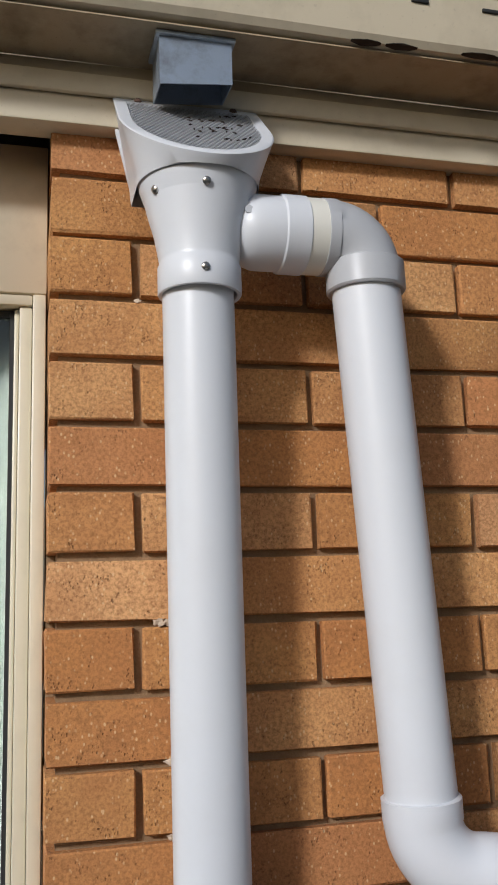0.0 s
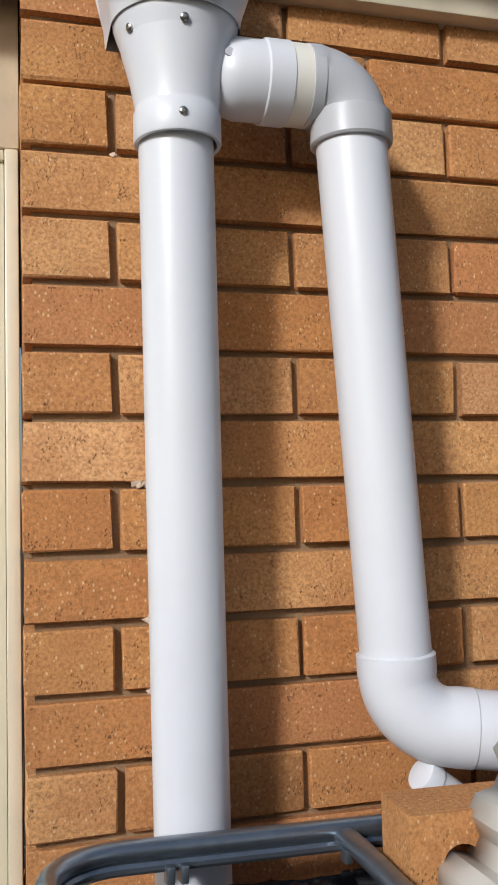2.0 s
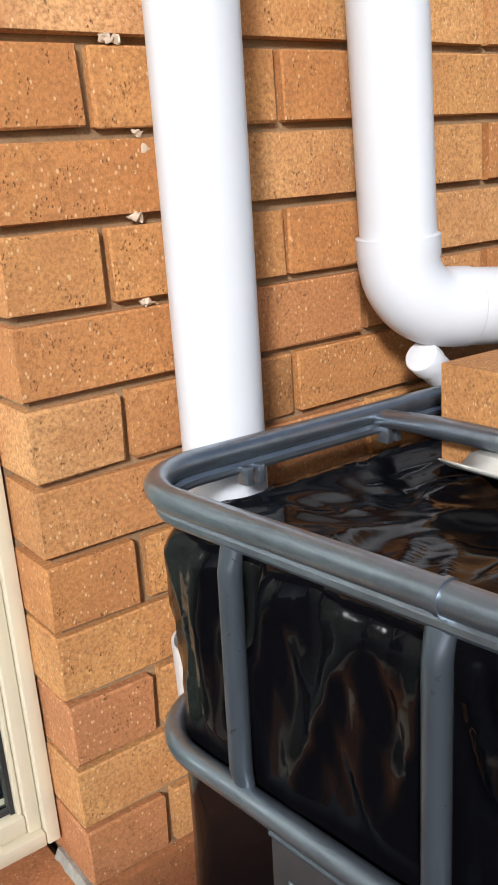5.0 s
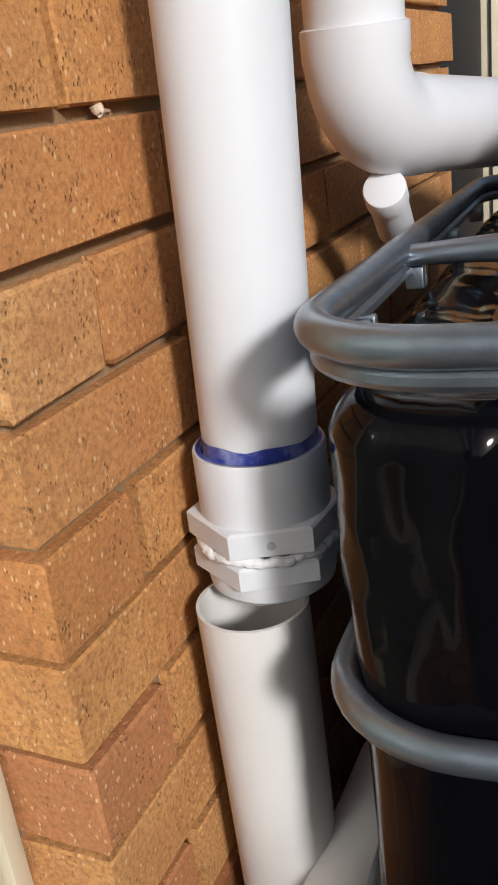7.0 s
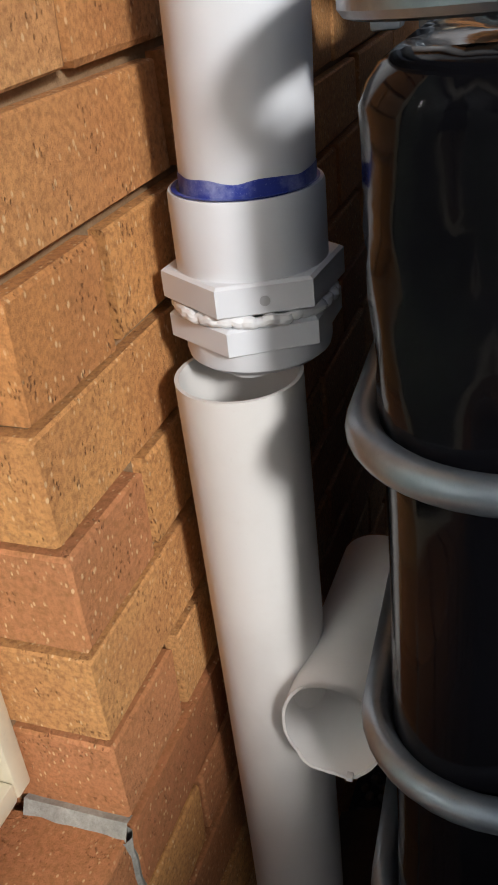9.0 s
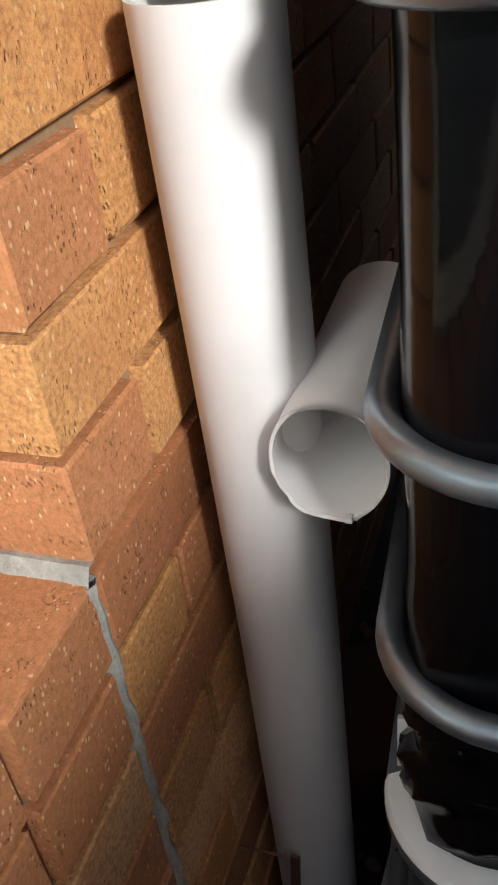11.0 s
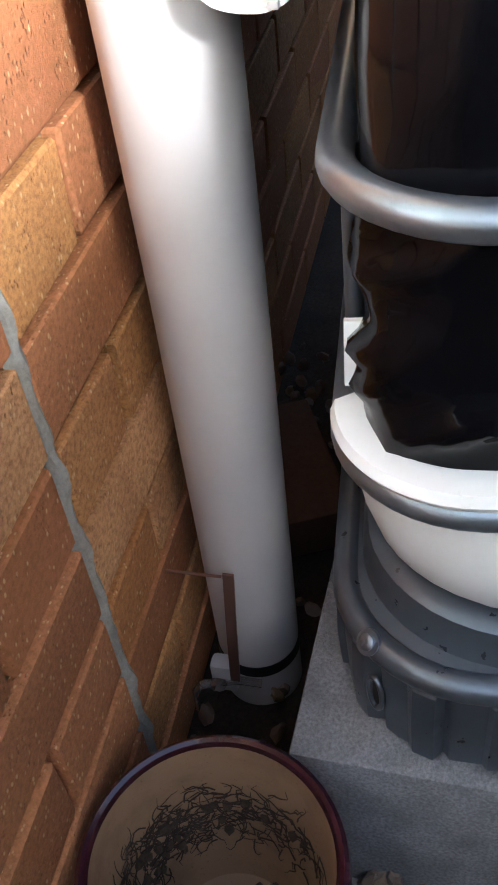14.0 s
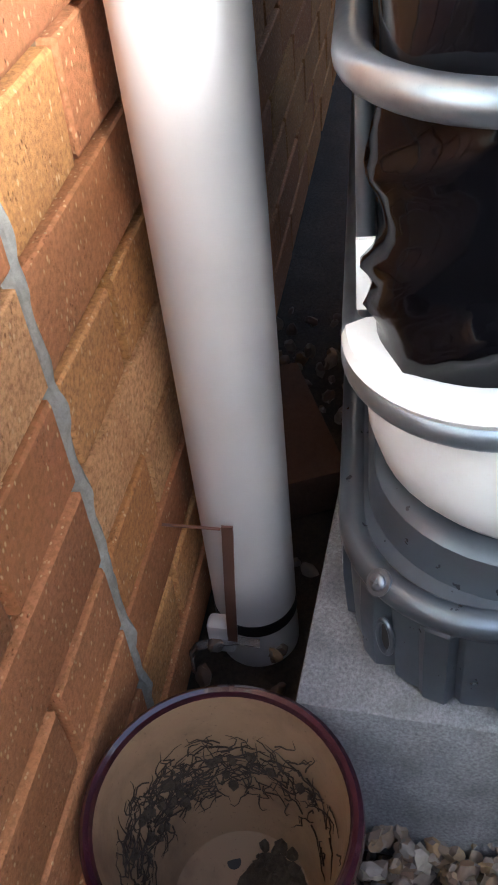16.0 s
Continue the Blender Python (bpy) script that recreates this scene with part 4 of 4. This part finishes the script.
for k in range(nzz + 1):
    z = 0.0 + (top(20) - 0.0) * k / nzz
    w = 0.0068 + 0.0045 * noise.noise(Vector((0, 0, z * 46)))
    lump = 0.0015 + 0.009 * max(0, noise.noise(Vector((3, 0, z * 23.2)))) + 0.007 * max(0, math.cos((z - top(1)) / PITCH * math.tau + 0.4) - 0.7)
    off = 0.004 * noise.noise(Vector((8, 0, z * 30)))
    rows.append([(-0.006 - w + off, 0.008, z), (-0.006 - w * 0.7 + off, 0.001 - lump * 0.5, z), (-0.006 + off, -lump, z), (-0.006 + w * 0.7 + off, 0.001 - lump * 0.5, z), (-0.006 + w + off, 0.008, z)])
loft(bm, rows, close=False)
tagged(part("joint_mortar", bm, MORTAR_GREY), "lumpy grey mortar in the upright joint", "mortar", kind="structure")
bm = bmesh.new()
rows = []
for k in range(40):
    y = 0.09 * k / 39
    w = 0.004 + 0.002 * noise.noise(Vector((y * 60, 0, 3)))
    rows.append([(0.004, y, top(20) + 0.010), (-0.003 - w * 0.5, y, top(20) + 0.008 + w), (-0.006 - w, y, top(20) + 0.003), (-0.008 - w, y, top(20) - 0.002)])
loft(bm, rows, close=False)
tagged(part("sill_mortar", bm, MORTAR_GREY), "grey mortar fillet between window sill and reveal", "mortar", kind="structure")

# ---- pebbles ----
ico = bmesh.new()
bmesh.ops.create_icosphere(ico, subdivisions=2, radius=1.0)
iv = [v.co.copy() for v in ico.verts]
itri = [[v.index for v in f.verts] for f in ico.faces]
ico.free()
vs, fs = [], []
rng = random.Random(7)
for i in range(9000):
    x, y = rng.uniform(-0.42, 0.75), rng.uniform(-0.5, -0.005)
    if x > -0.035 and y < -0.17:
        continue
    if (x + 0.150) ** 2 + (y + 0.108) ** 2 < 0.078 ** 2:
        continue
    if x > 0.02 and y > -0.17 and rng.random() < 0.93:
        continue
    s = rng.uniform(0.0055, 0.0115)
    o = rng.uniform(0, 90)
    rot = Euler((rng.uniform(0, 6), rng.uniform(0, 6), rng.uniform(0, 6))).to_matrix()
    sc = Vector((1.25, 0.95, 0.72)) * s
    n0 = len(vs)
    z = rng.uniform(-0.050, 0.012)
    for c in iv:
        d = 1 + 0.55 * noise.noise(c * 1.6 + Vector((o, o * 2, 0)))
        p = rot @ Vector((c.x * sc.x * d, c.y * sc.y * d, c.z * sc.z * d))
        vs.append((x + p.x, y + p.y, z + p.z))
    fs += [[a + n0 for a in t] for t in itri]
me = bpy.data.meshes.new("pebbles")
me.from_pydata(vs, [], fs)
me.materials.append(PEBBLE)
me.polygons.foreach_set("use_smooth", [True] * len(me.polygons))
me.set_sharp_from_angle(angle=radians(38))
tagged(new("pebbles", me), "mixed brown and grey rounded pebbles on the ground", "pebbles", kind="stuff")


# ---- bricks, course by course ----
def brick_mesh(l, d, seed):
    """A wire-cut brick with slightly worn arrises; front at y = 0, standing on z = 0."""
    bm = bmesh.new()
    r = bmesh.ops.create_cube(bm, size=1.0, matrix=Matrix.LocRotScale((l / 2, d / 2, BH / 2), None, (l, d, BH)))
    bmesh.ops.bevel(bm, geom=list(bm.edges), offset=0.0022, segments=1, affect="EDGES")
    rr = random.Random(seed)
    for v in bm.verts:
        v.co += Vector((rr.uniform(-1, 1), rr.uniform(-0.4, 0.4), rr.uniform(-1, 1))) * 0.0018
    me = bpy.data.meshes.new("brick")
    bm.to_mesh(me)
    bm.free()
    me.materials.append(BRICK)
    me.polygons.foreach_set("use_smooth", [True] * len(me.polygons))
    me.set_sharp_from_angle(angle=radians(28))
    return me


FULL = [brick_mesh(0.230, 0.11, i) for i in range(6)]
HALF = [brick_mesh(0.110, 0.182, 20 + i) for i in range(4)]
FULL_RED = [brick_mesh(0.230, 0.11, 40 + i) for i in range(2)]
HALF_RED = [brick_mesh(0.110, 0.182, 50 + i) for i in range(2)]
for me in FULL_RED + HALF_RED:
    me.materials[0] = BRICK_RED
rb = random.Random(11)


def lay(parent, x, z, half=False, red=False):
    me = rb.choice((HALF_RED if red else HALF) if half else (FULL_RED if red else FULL))
    ob = new("brick", me)
    ob.parent = parent
    ob.location = (x + rb.uniform(-0.001, 0.001), rb.uniform(-0.0012, 0.0012), z + rb.uniform(-0.0008, 0.0008))
    ob.rotation_euler = (rb.uniform(-0.003, 0.003), rb.uniform(-0.003, 0.003), rb.uniform(-0.004, 0.004))
    return ob


for n in range(1, 29):
    z = top(n) - BH
    x = 0.0
    if n % 2:
        lay(wall, x, z, True, n in (17, 19))
        x = 0.12
    while x < 1.1:
        lay(wall, x, z, False, n >= 18 and rb.random() < 0.5)
        x += 0.24
    if n >= 20:
        x = -0.135 if n > 20 else -0.12
        if n == 20:
            while x > -0.9:
                lay(low_wall, x + 0.001, z, True, True)
                x -= 0.12
        else:
            x = -0.242 if n % 2 == 0 else -0.128
            if n % 2:
                lay(low_wall, x + 0.005, z, True, True)
                x -= 0.235
            while x > -0.9:
                lay(low_wall, x, z, False, rb.random() < 0.5)
                x -= 0.24
bm = bmesh.new()
for n in range(1, 29):
    z = top(n) - BH
    if n < 19:
        box(bm, (1.08 if n % 2 else 1.2, 0.0, z), (1.274, 0.11, z + BH))
    else:
        for k in range(5):
            box(bm, ((1.08 if n % 2 else 1.2) + 0.24 * k, 0.0, z), ((1.08 if n % 2 else 1.2) + 0.24 * k + 0.21, 0.05, z + BH))
    x = 2.256 if n % 2 else 2.376
    while x < 3.5:
        box(bm, (x, 0.0, z), (x + 0.23, 0.05, z + BH))
        x += 0.24
tagged(part("far_bricks", bm, BRICK, wall, "orange bricks further along the wall", smooth=False), kind="stuff")
